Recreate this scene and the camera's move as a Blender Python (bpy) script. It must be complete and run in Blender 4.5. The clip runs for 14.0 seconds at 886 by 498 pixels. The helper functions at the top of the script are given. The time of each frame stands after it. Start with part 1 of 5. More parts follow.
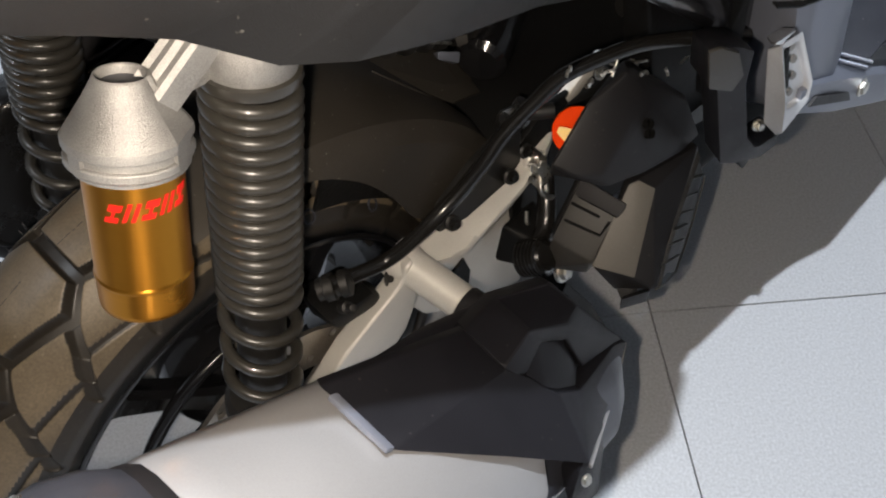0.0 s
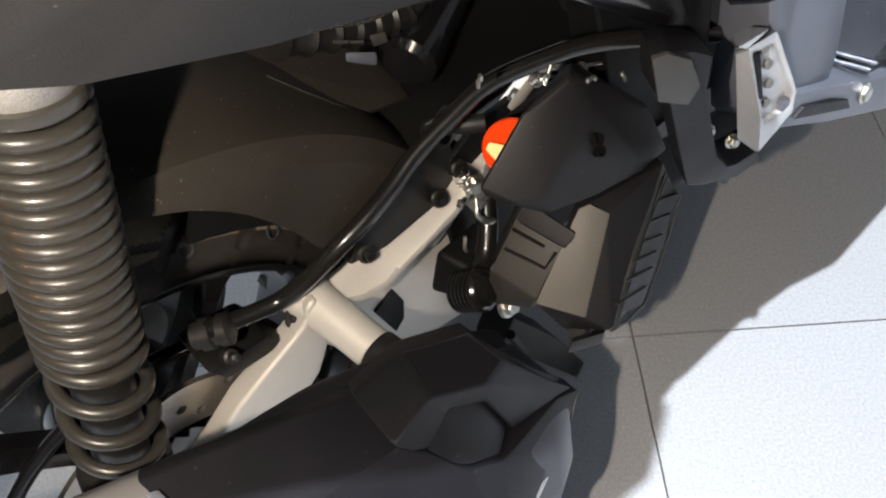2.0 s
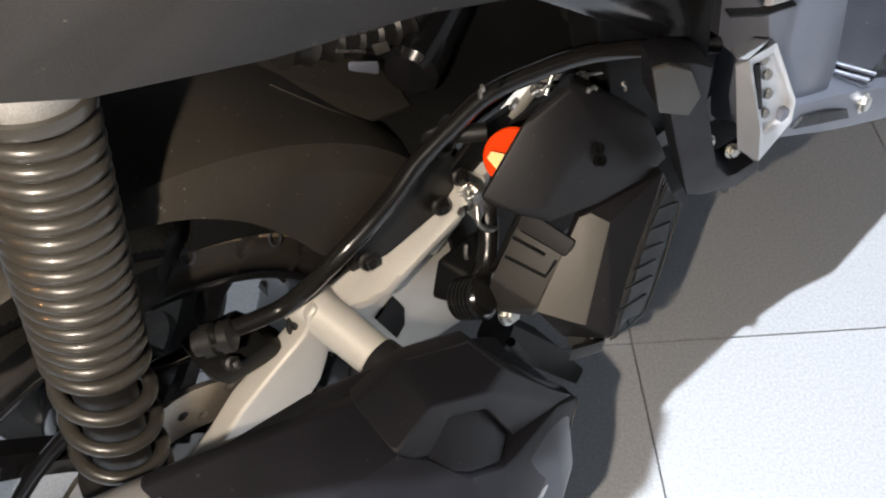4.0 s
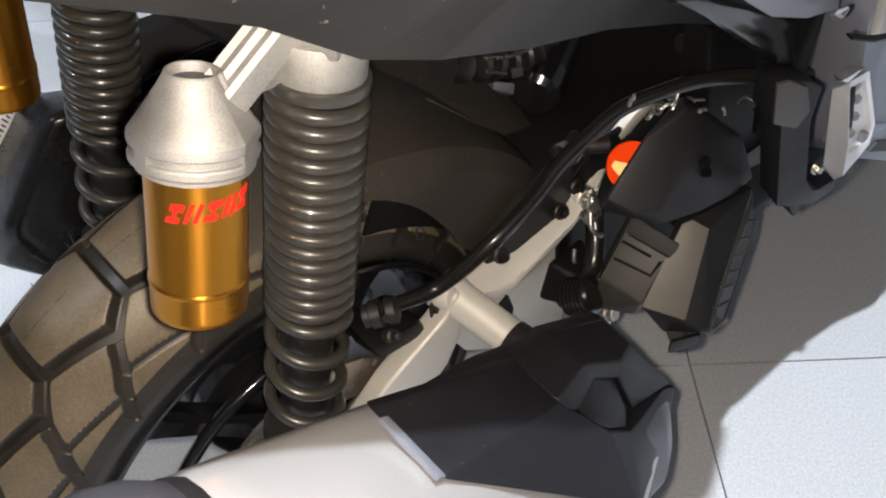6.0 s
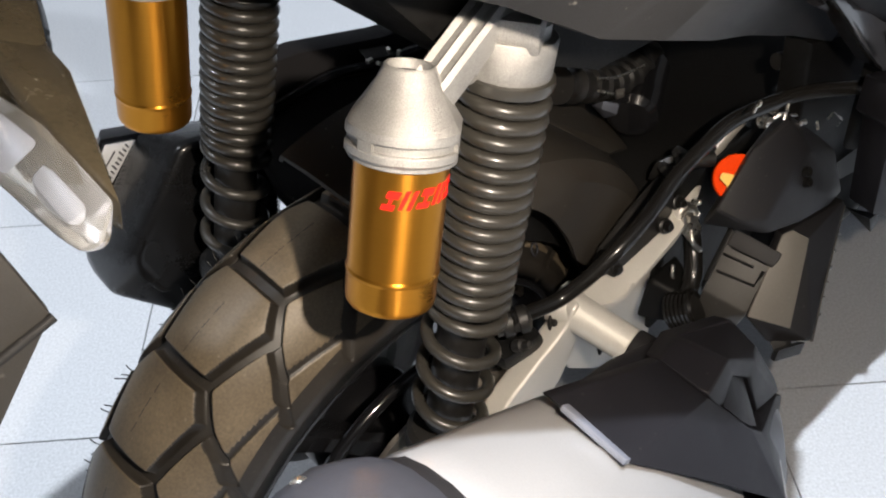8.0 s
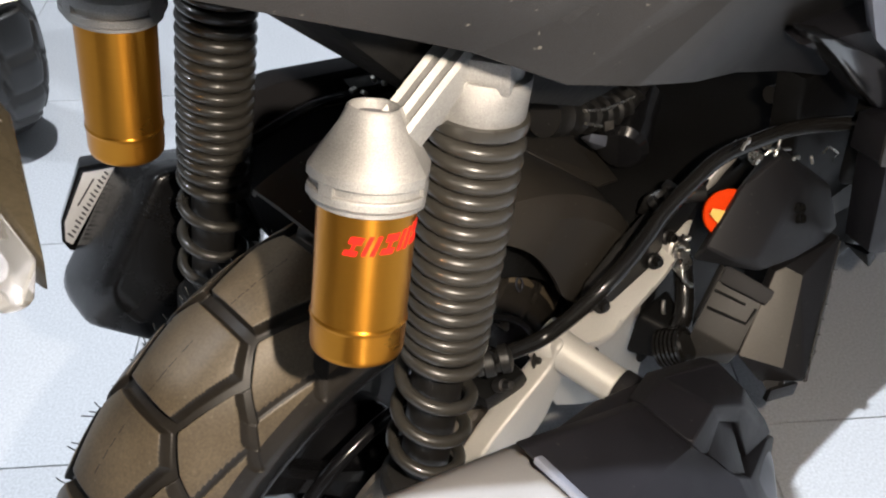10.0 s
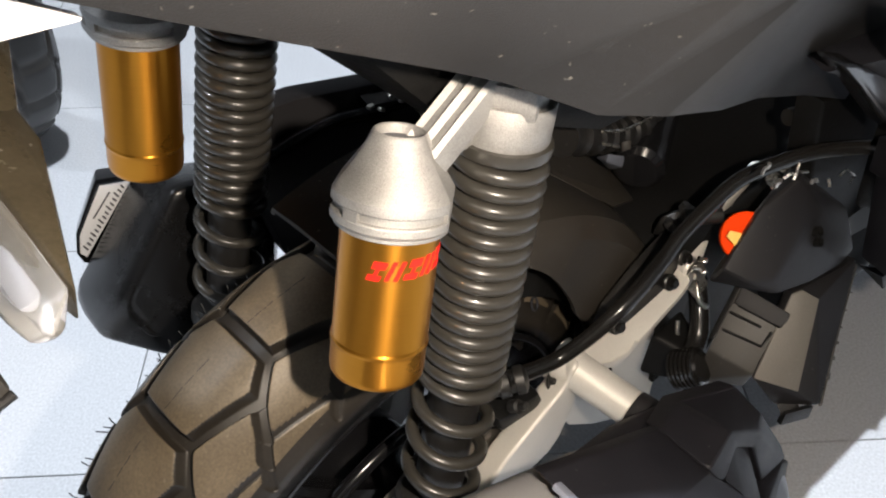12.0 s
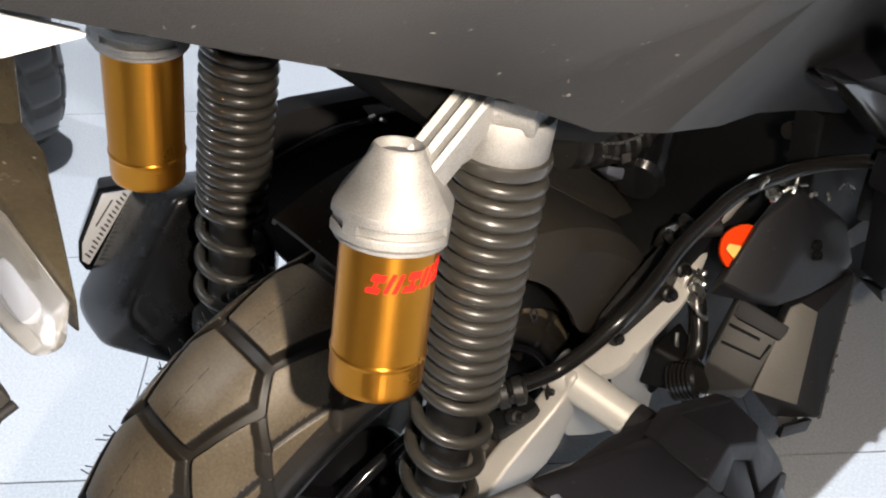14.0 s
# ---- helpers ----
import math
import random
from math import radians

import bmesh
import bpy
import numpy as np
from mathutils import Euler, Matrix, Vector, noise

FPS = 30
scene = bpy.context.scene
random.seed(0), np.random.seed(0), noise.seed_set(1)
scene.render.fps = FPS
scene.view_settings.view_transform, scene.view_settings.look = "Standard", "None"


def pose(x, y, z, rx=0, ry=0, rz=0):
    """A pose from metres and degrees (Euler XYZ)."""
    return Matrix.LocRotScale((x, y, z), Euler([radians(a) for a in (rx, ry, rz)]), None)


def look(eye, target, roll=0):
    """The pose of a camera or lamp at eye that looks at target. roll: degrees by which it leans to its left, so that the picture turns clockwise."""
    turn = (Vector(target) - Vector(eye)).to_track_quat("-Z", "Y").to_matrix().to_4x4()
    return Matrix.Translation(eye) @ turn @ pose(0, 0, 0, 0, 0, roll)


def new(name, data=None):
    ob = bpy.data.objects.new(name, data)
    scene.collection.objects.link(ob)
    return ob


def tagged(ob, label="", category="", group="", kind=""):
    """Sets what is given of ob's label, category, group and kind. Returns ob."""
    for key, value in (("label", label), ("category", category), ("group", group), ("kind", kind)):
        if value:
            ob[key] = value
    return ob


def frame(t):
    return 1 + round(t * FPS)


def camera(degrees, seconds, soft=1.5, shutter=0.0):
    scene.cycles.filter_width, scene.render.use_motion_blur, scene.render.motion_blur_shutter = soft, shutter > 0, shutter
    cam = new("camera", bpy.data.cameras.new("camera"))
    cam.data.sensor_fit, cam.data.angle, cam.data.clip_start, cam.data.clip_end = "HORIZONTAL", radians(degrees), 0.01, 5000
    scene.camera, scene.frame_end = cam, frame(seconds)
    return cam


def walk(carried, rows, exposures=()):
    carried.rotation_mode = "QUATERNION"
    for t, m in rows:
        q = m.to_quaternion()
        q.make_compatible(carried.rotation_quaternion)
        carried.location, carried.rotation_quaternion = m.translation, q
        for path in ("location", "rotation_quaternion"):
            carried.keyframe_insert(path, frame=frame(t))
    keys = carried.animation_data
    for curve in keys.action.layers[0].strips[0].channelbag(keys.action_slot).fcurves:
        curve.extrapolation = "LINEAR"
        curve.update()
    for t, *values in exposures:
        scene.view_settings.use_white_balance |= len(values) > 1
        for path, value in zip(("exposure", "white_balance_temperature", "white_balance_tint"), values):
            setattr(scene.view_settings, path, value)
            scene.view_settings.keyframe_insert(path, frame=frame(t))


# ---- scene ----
cam = camera(55.2, 14.0, soft=2.1)
PATH = [
    (0, (-0.12, -0.41, 0.934), (0.726, 0.436, -0.669), -1.4),
    (0.5, (-0.064, -0.408, 0.91), (0.748, 0.446, -0.707), -2.5),
    (1, (-0.019, -0.41, 0.889), (0.781, 0.46, -0.724), -3.5),
    (1.5, (-0.003, -0.41, 0.878), (0.791, 0.451, -0.743), -2.8),
    (2, (-0.003, -0.404, 0.871), (0.78, 0.469, -0.749), -3.3),
    (2.5, (0.0, -0.401, 0.87), (0.775, 0.479, -0.75), -3.6),
    (5, (-0.017, -0.411, 0.891), (0.83, 0.459, -0.698), -0.9),
    (5.5, (-0.061, -0.419, 0.906), (0.832, 0.494, -0.633), -0.4),
    (6, (-0.141, -0.399, 0.91), (0.748, 0.553, -0.607), -0.7),
    (6.5, (-0.205, -0.369, 0.899), (0.754, 0.563, -0.587), 0.0),
    (7, (-0.25, -0.353, 0.899), (0.737, 0.639, -0.53), -2.1),
    (7.5, (-0.259, -0.348, 0.902), (0.729, 0.668, -0.509), -1.5),
    (8, (-0.244, -0.356, 0.898), (0.751, 0.653, -0.514), -1.2),
    (10.5, (-0.214, -0.352, 0.897), (0.786, 0.693, -0.484), -0.9),
    (11, (-0.215, -0.348, 0.898), (0.785, 0.701, -0.481), -0.7),
    (11.5, (-0.212, -0.347, 0.9), (0.784, 0.708, -0.476), -0.8),
    (12, (-0.216, -0.343, 0.902), (0.786, 0.711, -0.471), -0.5),
    (12.5, (-0.216, -0.342, 0.91), (0.787, 0.718, -0.458), -0.5),
    (13, (-0.214, -0.344, 0.908), (0.792, 0.72, -0.455), -0.4),
    (13.5, (-0.213, -0.344, 0.906), (0.794, 0.721, -0.455), -0.2),
    (14, (-0.215, -0.344, 0.906), (0.791, 0.721, -0.455), -0.2),
]
walk(cam, [(t, look(eye, target, roll)) for t, eye, target, roll in PATH], exposures=[(0.0, -0.42), (0.5, -0.22), (1.5, 0.18), (2.5, 0.28), (5.0, 0.25), (6.0, -0.01), (7.0, -0.05), (8.0, 0.08), (10.5, 0.13), (14.0, 0.22)])

# ---------------------------------------------------------------- light
world = bpy.data.worlds.new("World")
scene.world = world
world.use_nodes = True
world.node_tree.nodes["Background"].inputs[0].default_value = (0.75, 0.85, 1.0, 1)
world.node_tree.nodes["Background"].inputs[1].default_value = 0.02


def lamp(name, kind, energy, colour, m, **more):
    data = bpy.data.lights.new(name, kind)
    data.energy, data.color = energy, colour
    for key, value in more.items():
        if key == "size":
            data.size = value
        elif key == "radius":
            data.shadow_soft_size = value
        elif key == "cone":
            data.spot_size = radians(value)
            data.spot_blend = 0.35
    ob = new(name, data)
    ob.matrix_world = m
    return ob


# ceiling spotlight over the scooter, and the warm torch beside the camera
lamp("ceiling_spot", "SPOT", 540, (0.86, 0.92, 1.0), look((0.30, -0.34, 3.25), (0.30, -0.10, 0.0)), radius=0.025, cone=100)
# added fill lamp with no known source, lifts the floor on the left
lamp("fill_light", "AREA", 55, (0.86, 0.92, 1.0), look((-1.4, 1.2, 3.3), (-0.6, 0.6, 0)), size=0.25)
lamp("torch", "SPOT", 15.0, (1.0, 0.86, 0.71), look((-0.125, -0.375, 0.875), (0.12, 0.0, 0.4)), radius=0.006, cone=120)


# ---------------------------------------------------------------- materials
def material(name, colour, rough=0.5, metal=0.0, spread=0.25, grain=300.0, bump=0.15, stain=12.0, dust=0.0, coat=0.0, per_object=0.0, stretch=None, spec=0.5):
    """Principled surface with grain, stains at a larger scale, a fine bump, and light dust specks."""
    m = bpy.data.materials.new(name)
    m.use_nodes = True
    n, links = m.node_tree.nodes, m.node_tree.links
    b = n["Principled BSDF"]
    b.inputs["Metallic"].default_value = metal
    b.inputs["Coat Weight"].default_value = coat
    b.inputs["Specular IOR Level"].default_value = spec
    co = n.new("ShaderNodeTexCoord")
    src = co.outputs["Object"]
    if stretch:
        mp = n.new("ShaderNodeMapping")
        mp.inputs["Scale"].default_value = stretch
        links.new(src, mp.inputs[0])
        fine_src = mp.outputs[0]
    else:
        fine_src = src

    def noise_node(scale, detail, s=None):
        t = n.new("ShaderNodeTexNoise")
        t.inputs["Scale"].default_value, t.inputs["Detail"].default_value = scale, detail
        links.new(s or src, t.inputs["Vector"])
        return t.outputs["Fac"]

    fine, broad = noise_node(grain, 4, fine_src), noise_node(stain, 5)

    def math_node(op, a, c):
        t = n.new("ShaderNodeMath")
        t.operation = op
        for i, v in enumerate((a, c)):
            if isinstance(v, (int, float)):
                t.inputs[i].default_value = v
            else:
                links.new(v, t.inputs[i])
        return t.outputs[0]

    def ranged(fac, lo, hi, a=0.3, c=0.7):
        t = n.new("ShaderNodeMapRange")
        links.new(fac, t.inputs[0])
        for i, v in enumerate((a, c, lo, hi), 1):
            t.inputs[i].default_value = v
        return t.outputs[0]

    value = math_node("MULTIPLY", ranged(fine, 1 - spread * 0.5, 1 + spread * 0.5), ranged(broad, 1 - spread, 1 + spread))
    if per_object:
        info = n.new("ShaderNodeObjectInfo")
        value = math_node("MULTIPLY", value, ranged(info.outputs["Random"], 1 - per_object, 1 + per_object, 0, 1))
    hsv = n.new("ShaderNodeHueSaturation")
    hsv.inputs["Color"].default_value = (*colour, 1)
    links.new(value, hsv.inputs["Value"])
    base = hsv.outputs[0]
    if dust:
        speck = noise_node(260, 1)
        mix = n.new("ShaderNodeMix")
        mix.data_type = "RGBA"
        links.new(ranged(speck, 0, dust, 0.74, 0.80), mix.inputs["Factor"])
        links.new(base, mix.inputs["A"])
        mix.inputs["B"].default_value = (0.42, 0.40, 0.36, 1)
        base = mix.outputs["Result"]
    links.new(base, b.inputs["Base Color"])
    links.new(math_node("ADD", ranged(broad, rough * 0.82, rough * 1.18), ranged(fine, -0.04 * spread, 0.04 * spread)), b.inputs["Roughness"])
    if bump:
        t = n.new("ShaderNodeBump")
        t.inputs["Strength"].default_value, t.inputs["Distance"].default_value = bump, 0.0006
        links.new(fine, t.inputs["Height"])
        links.new(t.outputs[0], b.inputs["Normal"])
    return m


def clear(name, colour, rough=0.05, alpha_mix=0.0):
    m = bpy.data.materials.new(name)
    m.use_nodes = True
    b = m.node_tree.nodes["Principled BSDF"]
    b.inputs["Base Color"].default_value = (*colour, 1)
    b.inputs["Roughness"].default_value = rough
    b.inputs["Transmission Weight"].default_value = 0.92 - alpha_mix
    b.inputs["IOR"].default_value = 1.45
    return m


def turned(m, amount=0.75):
    """Stretches the highlight along the axis of a lathe-turned part."""
    n, links = m.node_tree.nodes, m.node_tree.links
    t = n.new("ShaderNodeTangent")
    t.direction_type, t.axis = "RADIAL", "Z"
    b = n["Principled BSDF"]
    b.inputs["Anisotropic"].default_value = amount
    b.inputs["Anisotropic Rotation"].default_value = 0.25
    links.new(t.outputs[0], b.inputs["Tangent"])
    return m


TILE = material("floor tile", (0.50, 0.51, 0.53), 0.42, spread=0.14, grain=700, bump=0.14, stain=300, per_object=0.05)
GROUT = material("grout", (0.20, 0.195, 0.19), 0.9, spread=0.3, grain=260)
WALL = material("wall paint", (0.55, 0.55, 0.55), 0.75, spread=0.05, grain=90, bump=0.05)
CEILING = material("ceiling paint", (0.7, 0.7, 0.7), 0.8, spread=0.04, grain=80, bump=0.04)
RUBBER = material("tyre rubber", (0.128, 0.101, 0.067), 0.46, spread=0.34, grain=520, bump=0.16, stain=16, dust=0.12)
# darkness of grooves and lower sidewall, painted in as a darker rubber
DARKENED_TREAD = material("darkened tyre rubber", (0.021, 0.018, 0.0145), 0.42, spread=0.25, grain=420, bump=0.10, stain=20, dust=0.06)
RUBBER_DARK = material("black rubber", (0.012, 0.0115, 0.011), 0.40, spread=0.25, grain=400)
BLACK = material("black plastic", (0.013, 0.0125, 0.012), 0.46, spread=0.25, grain=900, bump=0.25, stain=16, dust=0.12)
MATT = material("matt grained plastic", (0.0155, 0.0150, 0.0165), 0.50, spread=0.20, grain=1100, bump=0.35, stain=14, dust=0.10, spec=0.30)
COVER = material("dark muffler cover plastic", (0.0115, 0.0113, 0.0142), 0.52, spread=0.20, grain=1100, bump=0.30, stain=14, dust=0.08, spec=0.22)
PANEL = material("dark grey moulded panel", (0.0145, 0.0145, 0.0152), 0.5, spread=0.20, grain=1200, bump=0.30, stain=9, dust=0.18, spec=0.33)
GUARD = material("worn black mudguard plastic", (0.031, 0.027, 0.022), 0.58, spread=0.26, grain=900, bump=0.25, stain=10, dust=0.25, spec=0.22)
FACE = material("lighter grey plastic face", (0.125, 0.115, 0.100), 0.5, spread=0.14, grain=900, bump=0.25, stain=14, dust=0.1)
GLOSS = material("glossy black paint", (0.008, 0.008, 0.009), 0.15, spread=0.2, grain=500, bump=0.0, coat=0.3)
HOSE = material("satin black hose rubber", (0.010, 0.0095, 0.009), 0.24, spread=0.2, grain=500, bump=0.03, coat=0.35)
CASE = material("satin black moulded plastic", (0.007, 0.007, 0.0075), 0.27, spread=0.2, grain=600, bump=0.06, spec=0.45)
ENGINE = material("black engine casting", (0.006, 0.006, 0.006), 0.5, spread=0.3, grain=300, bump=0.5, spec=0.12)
SPRING = material("glossy powder-coated spring steel", (0.031, 0.029, 0.025), 0.31, metal=0.0, spread=0.18, grain=500, bump=0.0, dust=0.05, coat=0.5)
ALLOY = material("sand-cast silver alloy", (0.34, 0.335, 0.325), 0.48, metal=0.6, spread=0.36, grain=1400, bump=0.8, stain=22)
SATIN = material("satin silver casting", (0.76, 0.77, 0.79), 0.34, metal=0.45, spread=0.10, grain=900, bump=0.12, stain=24)
POLISHED = material("bright cast alloy", (0.80, 0.80, 0.80), 0.24, metal=0.92, spread=0.06, grain=700, bump=0.10, stain=24)
ARM = material("silver painted swingarm", (0.66, 0.635, 0.585), 0.44, metal=0.25, spread=0.08, grain=900, bump=0.12, stain=14, dust=0.2)
GOLD = turned(material("gold anodised aluminium", (0.63, 0.272, 0.031), 0.30, metal=0.95, spread=0.05, grain=260, bump=0.03, stain=6, stretch=(0.15, 0.15, 6.0)))
STEEL = material("brushed disc steel", (0.42, 0.39, 0.35), 0.38, metal=0.9, spread=0.2, grain=400, bump=0.08)
ZINC = material("zinc plated steel", (0.62, 0.60, 0.55), 0.28, metal=0.95, spread=0.2, grain=300)
SHIELD = material("silver heat shield", (0.37, 0.37, 0.38), 0.38, metal=0.35, spread=0.06, grain=900, bump=0.06, stain=6)
ENDCAP = material("dark grey coated steel", (0.052, 0.054, 0.066), 0.40, metal=0.3, spread=0.14, grain=700, bump=0.12)
TRIMGREY = material("satin grey paint", (0.185, 0.20, 0.245), 0.38, metal=0.3, spread=0.08, grain=800, bump=0.06, stain=8)
BRACKET = material("worn dark grey plastic", (0.036, 0.034, 0.031), 0.5, spread=0.16, grain=900, bump=0.25, stain=14, dust=0.1)
RED = material("red letters", (0.75, 0.020, 0.012), 0.5, spread=0.05, grain=300, bump=0.0, spec=0.2)
ORANGE = material("orange-red sticker", (0.85, 0.055, 0.002), 0.7, spread=0.05, grain=300, bump=0.0, spec=0.08)
YELLOW = material("yellow warning mark", (0.85, 0.50, 0.05), 0.4, spread=0.05, grain=300, bump=0.0)
WHITE = material("white sticker", (0.75, 0.76, 0.78), 0.4, spread=0.04, grain=300, bump=0.0)
MAT = material("blue-black floor board rubber", (0.020, 0.022, 0.030), 0.5, spread=0.2, grain=600, bump=0.3, dust=0.25)
LENS = clear("clear lens", (0.80, 0.80, 0.78), 0.12, 0.05)
SMOKE = material("smoked brown plastic", (0.046, 0.038, 0.025), 0.24, spread=0.22, grain=520, bump=0.20, stain=30, dust=0.35)
REFLECTOR = material("red reflector", (0.065, 0.010, 0.008), 0.25, spread=0.1, grain=300)


# ---------------------------------------------------------------- mesh helpers
def V(*a):
    return Vector(a)


def solid(verts, faces):
    bm = bmesh.new()
    vs = [bm.verts.new(v) for v in verts]
    for f in faces:
        bm.faces.new([vs[i] for i in f])
    return bm


def rounded(bm, width, segments=2, angle=22):
    bmesh.ops.recalc_face_normals(bm, faces=bm.faces)
    edges = [e for e in bm.edges if len(e.link_faces) == 2 and e.calc_face_angle(0) > radians(angle)]
    bmesh.ops.bevel(bm, geom=edges, offset=width, offset_type="OFFSET", segments=segments, profile=0.6, affect="EDGES", clamp_overlap=True)
    return bm


def loft(rings, caps=True, loop=False):
    n = len(rings[0])
    verts = [v for r in rings for v in r]
    faces = []
    k = len(rings)
    for i in range(k if loop else k - 1):
        a, b = i * n, ((i + 1) % k) * n
        faces += [(a + j, a + (j + 1) % n, b + (j + 1) % n, b + j) for j in range(n)]
    if caps and not loop:
        faces += [tuple(range(n))[::-1], tuple(range((k - 1) * n, k * n))]
    return solid(verts, faces)


def frame_of(axis):
    z = Vector(axis).normalized()
    x = (Vector((0, 1, 0)) if abs(z.y) < 0.9 else Vector((1, 0, 0))).cross(z).normalized()
    return x, z.cross(x), z


def revolve(profile, base, axis, seg=40, caps=True):
    """profile: (radius, height along the axis) from base."""
    x, y, z = frame_of(axis)
    base = Vector(base)
    rings = [[base + z * h + (x * math.cos(a) + y * math.sin(a)) * r for a in (2 * math.pi * j / seg for j in range(seg))] for r, h in profile]
    return loft(rings, caps)


def smooth_path(points, sub=8):
    p = [Vector(q) for q in points]
    p = [p[0] * 2 - p[1]] + p + [p[-1] * 2 - p[-2]]
    out = []
    for i in range(1, len(p) - 2):
        for k in range(sub):
            t = k / sub
            out.append(0.5 * (2 * p[i] + (p[i + 1] - p[i - 1]) * t + (2 * p[i - 1] - 5 * p[i] + 4 * p[i + 1] - p[i + 2]) * t * t + (3 * p[i] - p[i - 1] - 3 * p[i + 1] + p[i + 2]) * t ** 3))
    return out + [p[-2]]


def sweep(path, radius, seg=12, ridge=None):
    """A round tube along a path; ridge: radius by index."""
    path, seg = [Vector(q) for q in path], max(seg, 12)
    rings, x = [], None
    for i, q in enumerate(path):
        t = (path[min(i + 1, len(path) - 1)] - path[max(i - 1, 0)]).normalized()
        if x is None:
            x = frame_of(t)[0]
        x = (x - t * x.dot(t)).normalized()
        y = t.cross(x)
        r = ridge(i) if ridge else radius
        rings.append([q + (x * math.cos(a) + y * math.sin(a)) * r for a in (2 * math.pi * j / seg for j in range(seg))])
    return loft(rings)


def tube(points, radius, sub=8, seg=12):
    return sweep(smooth_path(points, sub), radius, seg)


def hull(points, width=0.004, segments=2):
    bm = bmesh.new()
    for p in points:
        bm.verts.new(p)
    res = bmesh.ops.convex_hull(bm, input=bm.verts)
    bmesh.ops.delete(bm, geom=[g for g in res["geom_interior"] if isinstance(g, bmesh.types.BMVert)], context="VERTS")
    bmesh.ops.dissolve_limit(bm, angle_limit=radians(3), verts=bm.verts, edges=bm.edges)
    return rounded(bm, width, segments) if width else bm


def plate(outline, depth, width=0.002, segments=2):
    """A polygon in space, thickened by the vector depth."""
    n = len(outline)
    a = [Vector(p) for p in outline]
    b = [p + Vector(depth) for p in a]
    bm = solid(a + b, [tuple(range(n)), tuple(range(2 * n - 1, n - 1, -1))] + [(j, j + n, (j + 1) % n + n, (j + 1) % n) for j in range(n)])
    return rounded(bm, width, segments) if width else bm


def shell(verts, faces, inward, width=0.002, segments=2, angle=12):
    """An open skin of faces, thickened by the vector inward and closed round its rim."""
    n, inward = len(verts), Vector(inward)
    count = {}
    for f in faces:
        for a, b in zip(f, f[1:] + f[:1]):
            count[(a, b)] = 1
    rim = [(a, b) for a, b in count if (b, a) not in count]
    fs = list(faces) + [tuple(i + n for i in f[::-1]) for f in faces] + [(b, a, a + n, b + n) for a, b in rim]
    bm = solid([Vector(v) for v in verts] + [Vector(v) + inward for v in verts], fs)
    for v in [v for v in bm.verts if not v.link_faces]:
        bm.verts.remove(v)
    return rounded(bm, width, segments, angle) if width else bm


def box(centre, size, m=None, width=0.003):
    bm = bmesh.new()
    bmesh.ops.create_cube(bm, size=1)
    bmesh.ops.scale(bm, vec=size, verts=bm.verts)
    if width:
        rounded(bm, width)
    bmesh.ops.transform(bm, matrix=Matrix.Translation(centre) @ (m or Matrix()), verts=bm.verts)
    return bm


def merge(*bms):
    out = bmesh.new()
    for bm in bms:
        me = bpy.data.meshes.new("tmp")
        bm.to_mesh(me)
        out.from_mesh(me)
        bpy.data.meshes.remove(me)
        bm.free()
    return out


def part(name, bm, mat, parent=None, label="", sharp=32, origin=None):
    bmesh.ops.recalc_face_normals(bm, faces=bm.faces)
    for f in bm.faces:
        f.smooth = True
    for e in bm.edges:
        if len(e.link_faces) == 2:
            e.smooth = e.calc_face_angle(0) < radians(sharp)
    me = bpy.data.meshes.new(name)
    bm.to_mesh(me)
    bm.free()
    me.materials.append(mat)
    ob = new(name, me)
    if origin:
        me.transform(origin.inverted())
        ob.matrix_world = origin
    if parent:
        ob.parent = parent
    if label:
        ob["label"] = label
    return ob


def axis_pose(at, axis):
    """A pose at a point whose z runs along the axis."""
    x, y, z = frame_of(axis)
    return Matrix(((x.x, y.x, z.x, at.x), (x.y, y.y, z.y, at.y), (x.z, y.z, z.z, at.z), (0, 0, 0, 1)))


def bolt(at, axis, r=0.006, h=0.005, mat=None, parent=None, name="bolt"):
    """Hexagon head on a washer with a rounded top."""
    at, axis = Vector(at), Vector(axis).normalized()
    a = revolve([(0.0005, 0), (r * 1.35, 0), (r * 1.35, h * 0.25), (r * 0.9, h * 0.3)], at, axis, 18)
    b = revolve([(r, h * 0.2), (r, h * 0.85), (r * 0.8, h), (0.0004, h)], at, axis, 6)
    return part(name, merge(a, b), mat or ZINC, parent)


# ---------------------------------------------------------------- floor and room
floor = part("floor", box((0, 0, -0.03), (7.2, 7.2, 0.05), Matrix.Rotation(radians(-41.2), 4, "Z"), 0), GROUT)
tagged(floor, "pale grey speckled ceramic tile showroom floor", "floor", kind="structure")
GRID = Matrix.Translation((0.484, -0.1845, 0)) @ Matrix.Rotation(radians(-41.2), 4, "Z")
for name, c, s in (("wall_north", (0, 3.5, 1.6), (7.2, 0.1, 3.4)), ("wall_south", (0, -3.5, 1.6), (7.2, 0.1, 3.4)), ("wall_east", (3.55, 0, 1.6), (0.1, 6.9, 3.4)), ("wall_west", (-3.55, 0, 1.6), (0.1, 6.9, 3.4))):
    w = part(name, box(c, s, None, 0), WALL)
    bmesh_turn = Matrix.Rotation(radians(-41.2), 4, "Z")
    w.matrix_world = bmesh_turn
    tagged(w, "plain off-white painted showroom wall", "wall", kind="structure")
c = part("ceiling", box((0, 0, 3.36), (7.2, 7.2, 0.1), Matrix.Rotation(radians(-41.2), 4, "Z"), 0), CEILING)
tagged(c, "plain white painted showroom ceiling", "ceiling", kind="structure")

